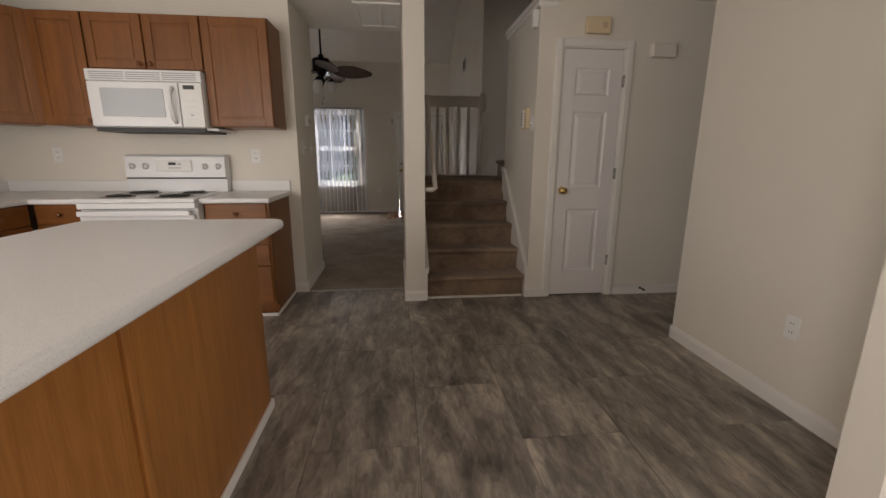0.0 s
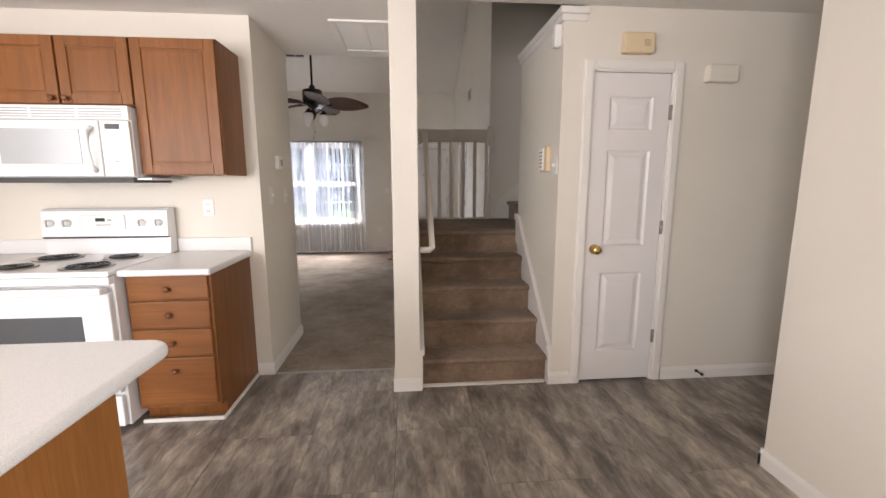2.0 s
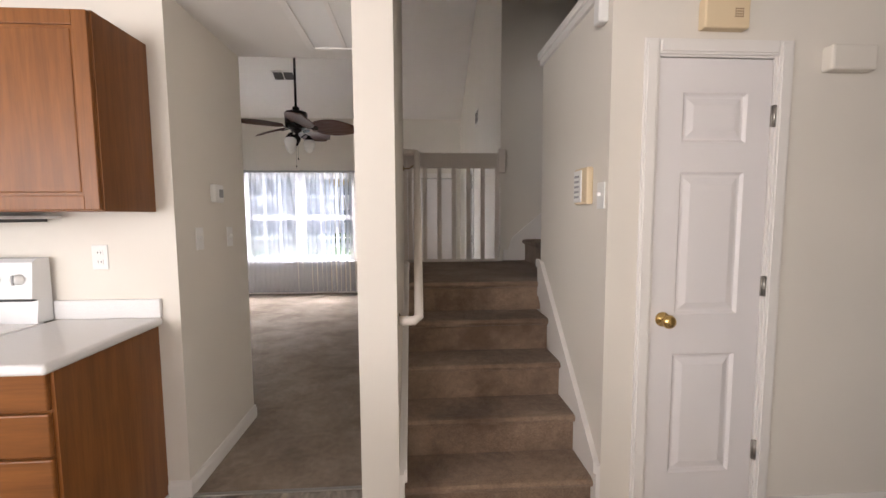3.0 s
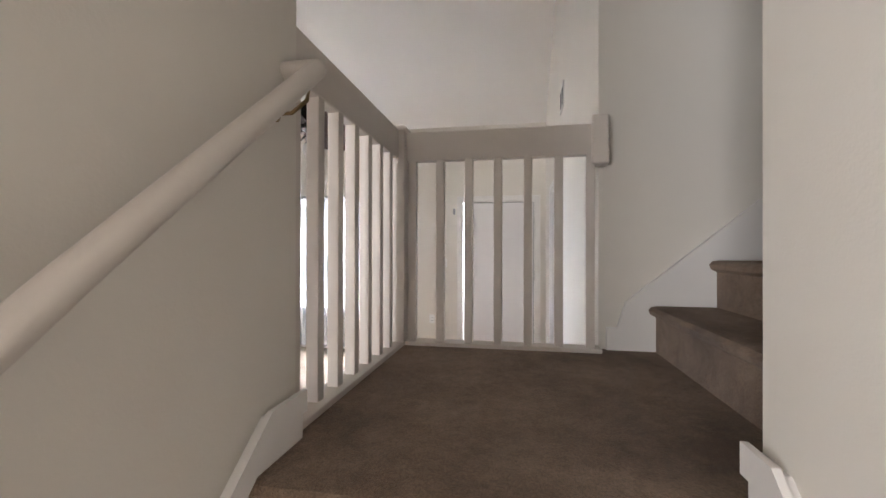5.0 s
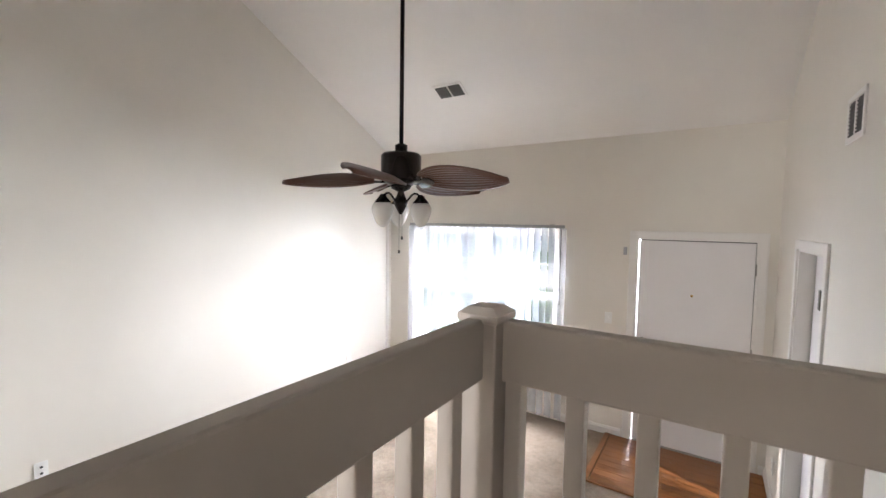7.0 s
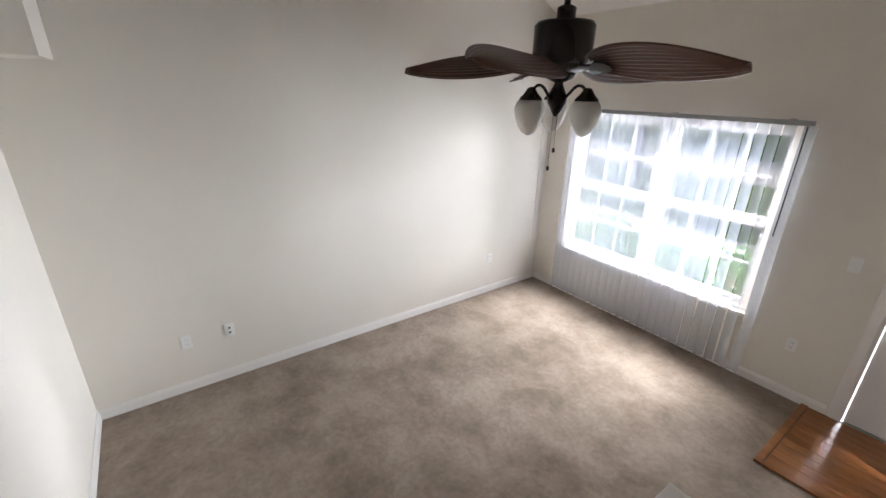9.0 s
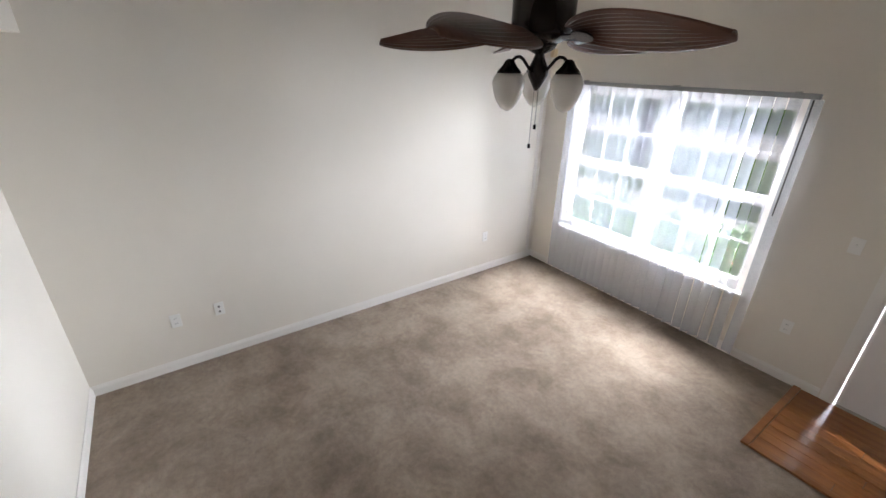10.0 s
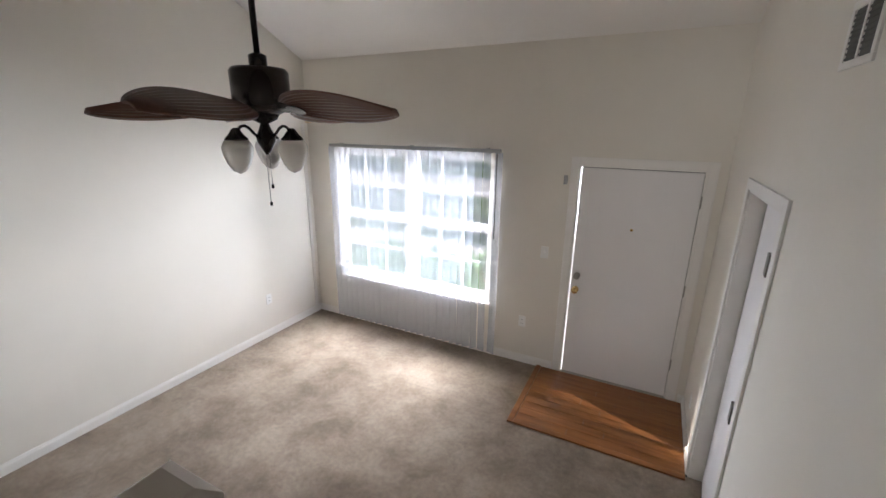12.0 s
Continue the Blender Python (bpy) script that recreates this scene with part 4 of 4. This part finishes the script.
part("cover", boxes((-0.10, 0.10, -0.055, 0, -0.052, 0.052), bevel=0.01), WALL, dc)
ds = local("door_stop", "small dark spring door stop on the baseboard", "door stop", 2.10, -0.014, 0.055, 0)
part("stop", lathe([(0.012, 0), (0.010, 0.008), (0.006, 0.012), (0.006, 0.05), (0.010, 0.052), (0.009, 0.065)], m=pose(0, 0, 0, 90, 0, 0), seg=12), BRONZE, ds)
ms = local("motion_sensor", "white motion sensor on the corner of the half wall", "sensor", SX1, 0.06, 2.25, -90)
part("case", boxes((-0.03, 0.03, -0.045, 0, -0.065, 0.065), bevel=0.01), WHITE_PL, ms)
ms2 = local("door_sensor", "small grey door contact beside the entry door", "sensor", -0.165, YF, 1.915, 0)
part("case", boxes((-0.016, 0.016, -0.02, 0, -0.04, 0.04), bevel=0.004), GREYM, ms2)
cb = local("corner_sensor", "small beige sensor high in the room corner", "sensor", XL + 0.05, YF, 2.42, 0)
part("case", boxes((-0.03, 0.03, -0.05, 0, -0.04, 0.04), bevel=0.008), CREAM_PL, cb)
setting("trim_corner_strip", boxes((XL, XL + 0.012, YF - 0.10, YF - 0.055, 0.085, 2.37), bevel=0.003), TRIM, "narrow white vertical strip in the corner", "trim")


def register(m, w, h, label):
    v = thing("air_vent", label, "vent", m, "air vents")
    part("frame", boxes((-w / 2, w / 2, -0.008, 0, -h / 2, -h / 2 + 0.025), (-w / 2, w / 2, -0.008, 0, h / 2 - 0.025, h / 2), (-w / 2, -w / 2 + 0.025, -0.008, 0, -h / 2 + 0.025, h / 2 - 0.025),
         (w / 2 - 0.025, w / 2, -0.008, 0, -h / 2 + 0.025, h / 2 - 0.025), (-0.008, 0.008, -0.008, 0, -h / 2 + 0.025, h / 2 - 0.025), bevel=0.002), TRIM, v)
    part("backing", boxes((-w / 2 + 0.02, w / 2 - 0.02, -0.002, 0, -h / 2 + 0.02, h / 2 - 0.02)), VENTD, v)
    n = int((h - 0.05) / 0.016)
    for k in range(n):
        z = -h / 2 + 0.03 + 0.016 * k
        part("slat", boxes((-w / 2 + 0.025, w / 2 - 0.025, -0.006, -0.003, z, z + 0.006)), VENTD, v)
    return v


slope = math.degrees(math.atan(0.52))
register(pose(-1.74, 4.87, vault(4.87) - 0.002, 90 - slope, 0, 0), 0.34, 0.20, "white two-way vent in the sloped ceiling")
register(pose(XR, 3.70, 2.64, 0, 0, -90), 0.26, 0.20, "white wall vent with dark slots")
hatch = thing("attic_hatch", "white framed access panel in the passage ceiling", "hatch", pose(0, 0, CZ))
part("frame", boxes((-0.40, -0.36, 0.33, 0.97, -0.014, 0), (-0.05, -0.01, 0.33, 0.97, -0.014, 0), (-0.36, -0.05, 0.33, 0.37, -0.014, 0), (-0.36, -0.05, 0.93, 0.97, -0.014, 0), bevel=0.003), TRIM, hatch)
part("panel", boxes((-0.36, -0.05, 0.37, 0.93, -0.006, -0.001)), WHITE_PL, hatch)
part("divider", boxes((-0.19, -0.165, 0.37, 0.93, -0.011, -0.005), bevel=0.002), TRIM, hatch)
setting("trim_carpet_edge", boxes((-0.876, -0.014, 0.305, 0.33, 0.0, 0.008), bevel=0.003), STEEL, "metal carpet edge strip", "trim")

# ---- outside ----
setting("ground", boxes((-400, 400, YF + 0.15, 600, -0.6, -0.30)), GRASS, "lawn with fallen leaves", "ground")
setting("pavement", boxes((-0.9, 1.6, YF + 0.15, 9.2, -0.30, -0.10), (-30, 1.6, 9.2, 10.6, -0.298, -0.275)), CONC, "pale concrete front walk", "pavement")
setting("road", boxes((-120, 120, 17, 23, -0.298, -0.28)), CONC, "pale road beyond the lawn", "road")
setting("mulch_bed", boxes((-3.4, -0.92, YF + 0.15, 8.9, -0.298, -0.26)), MULCH, "reddish mulch bed under the window", "ground")


def leaf_cloud(rng, centre, radii, count, size):
    verts, faces = [], []
    for _ in range(count):
        d = Vector((rng.gauss(0, 1), rng.gauss(0, 1), rng.gauss(0, 1))).normalized()
        q = (0.55 + 0.45 * rng.random()) * (0.85 + 0.3 * noise.noise(d * 2.3 + Vector(centre)))
        p = Vector(centre) + Vector((d.x * radii[0], d.y * radii[1], d.z * radii[2])) * q
        u = Vector((rng.gauss(0, 1), rng.gauss(0, 1), rng.gauss(0, 1))).normalized()
        w = u.orthogonal().normalized()
        s = size * (0.6 + 0.8 * rng.random())
        i = len(verts)
        verts += [p - u * s, p + w * s * 0.45, p + u * s, p - w * s * 0.45]
        faces.append((i, i + 1, i + 2, i + 3))
    return verts, faces


def crown(name, parts, material, parent):
    verts, faces = [], []
    for v, f in parts:
        k = len(verts)
        verts += v
        faces += [tuple(i + k for i in q) for q in f]
    me = bpy.data.meshes.new(name)
    me.from_pydata([tuple(v) for v in verts], [], faces)
    me.materials.append(material)
    ob = new(name, me)
    ob.parent = parent
    return ob


rng = random.Random(4)
for x, y in ((-2.9, 6.9), (-2.1, 6.75), (-1.35, 6.85), (-0.75, 7.3)):
    bush = thing("bush", "clipped green shrub below the window", "bush", pose(x, y, -0.28), "shrubs under the window")
    part("stem", tube([(0, 0, -0.02), (0.02, 0, 0.3), (0.05, 0.03, 0.6)], 0.03, 8), BARK, bush)
    crown("leaves", [leaf_cloud(rng, (0, 0, 0.55), (0.52, 0.5, 0.55), 2600, 0.035)], HEDGE, bush)
for x, y, h, mt, lb in ((-6.5, 13.5, 6.5, AUTUMN, "tree with yellow autumn leaves"), (-12, 27, 9, GREENT, "leafy green broadleaf tree across the road"), (-4, 29, 9, AUTUMN, "tall tree with yellow autumn leaves"),
                        (3, 28, 9, GREENT, "leafy green broadleaf tree across the road"), (10, 33, 10, GREENT, "leafy green broadleaf tree across the road"), (-20, 34, 11, GREENT, "leafy green broadleaf tree across the road"), (-28, 30, 10, AUTUMN, "tall tree with yellow autumn leaves")):
    tr = thing("tree", lb, "tree", pose(x, y, -0.32), "street trees")
    bm = bmesh.new()
    for (a, c, r) in (((0, 0, 0), (0.1, 0, h * 0.45), 0.16), ((0.1, 0, h * 0.4), (h * 0.18, 0.2, h * 0.7), 0.08), ((0.1, 0, h * 0.42), (-h * 0.16, -0.2, h * 0.75), 0.08), ((0.1, 0, h * 0.4), (0.1, h * 0.1, h * 0.85), 0.08)):
        tube([a, tuple((p + q) / 2 for p, q in zip(a, c)), c], r, 8, bm)
    part("trunk", bm, BARK, tr)
    blobs = [leaf_cloud(rng, (rng.uniform(-1, 1) * h * 0.22, rng.uniform(-1, 1) * h * 0.2, h * rng.uniform(0.42, 0.85)), (h * 0.17, h * 0.17, h * 0.13), 420, 0.16) for _ in range(9)]
    crown("crown", blobs, mt, tr)


def house(x, y, w, d, h, label):
    hs = thing("house", label, "house", pose(x, y, -0.32), "houses across the road")
    part("wall", boxes((0, w, 0, d, 0, h)), SIDING, hs)
    part("roof", prism([(-0.4, h), (d + 0.4, h), (d / 2, h + d * 0.35)], "x", -0.4, w + 0.4), ROOFM, hs)
    for k in range(4):
        for z in (0.9, 3.5):
            xx = w * (k + 0.5) / 4
            wd = part("window", boxes((xx - 0.55, xx + 0.55, -0.06, 0.02, z, z + 1.4)), TRIM, hs)
            part("pane", boxes((xx - 0.47, xx + 0.47, -0.075, -0.05, z + 0.08, z + 1.32)), DARKGLASS, wd)


house(-17, 38, 12, 8, 5.6, "pale two-storey house across the road")
house(0, 40, 13, 8, 5.6, "pale two-storey house across the road")

# ---- kitchen tiles ----
TW, TL = 0.457, 0.914
shapes = {}
for i in range(14):
    x0, x1 = -3.185 + TW * i, min(-3.185 + TW * (i + 1), 2.9)
    top = 0.318 if x0 < -0.1 else 0.05
    for j in range(-1, 7):
        y0 = -TL * (j + 1) + (TL / 2 if i % 2 else 0)
        y1 = min(y0 + TL, top)
        y0 = max(y0, -5.15)
        if y1 - y0 < 0.03 or x1 - x0 < 0.03:
            continue
        key = (round(x1 - x0, 3), round(y1 - y0, 3))
        if key not in shapes:
            shapes[key] = mesh_of("tile", boxes((0.0013, key[0] - 0.0013, 0.0013, key[1] - 0.0013, -0.006, 0.0)), TILE)
        ob = new("tile", shapes[key])
        ob.parent, ob.location = kitchen_floor, (x0, y0, 0)
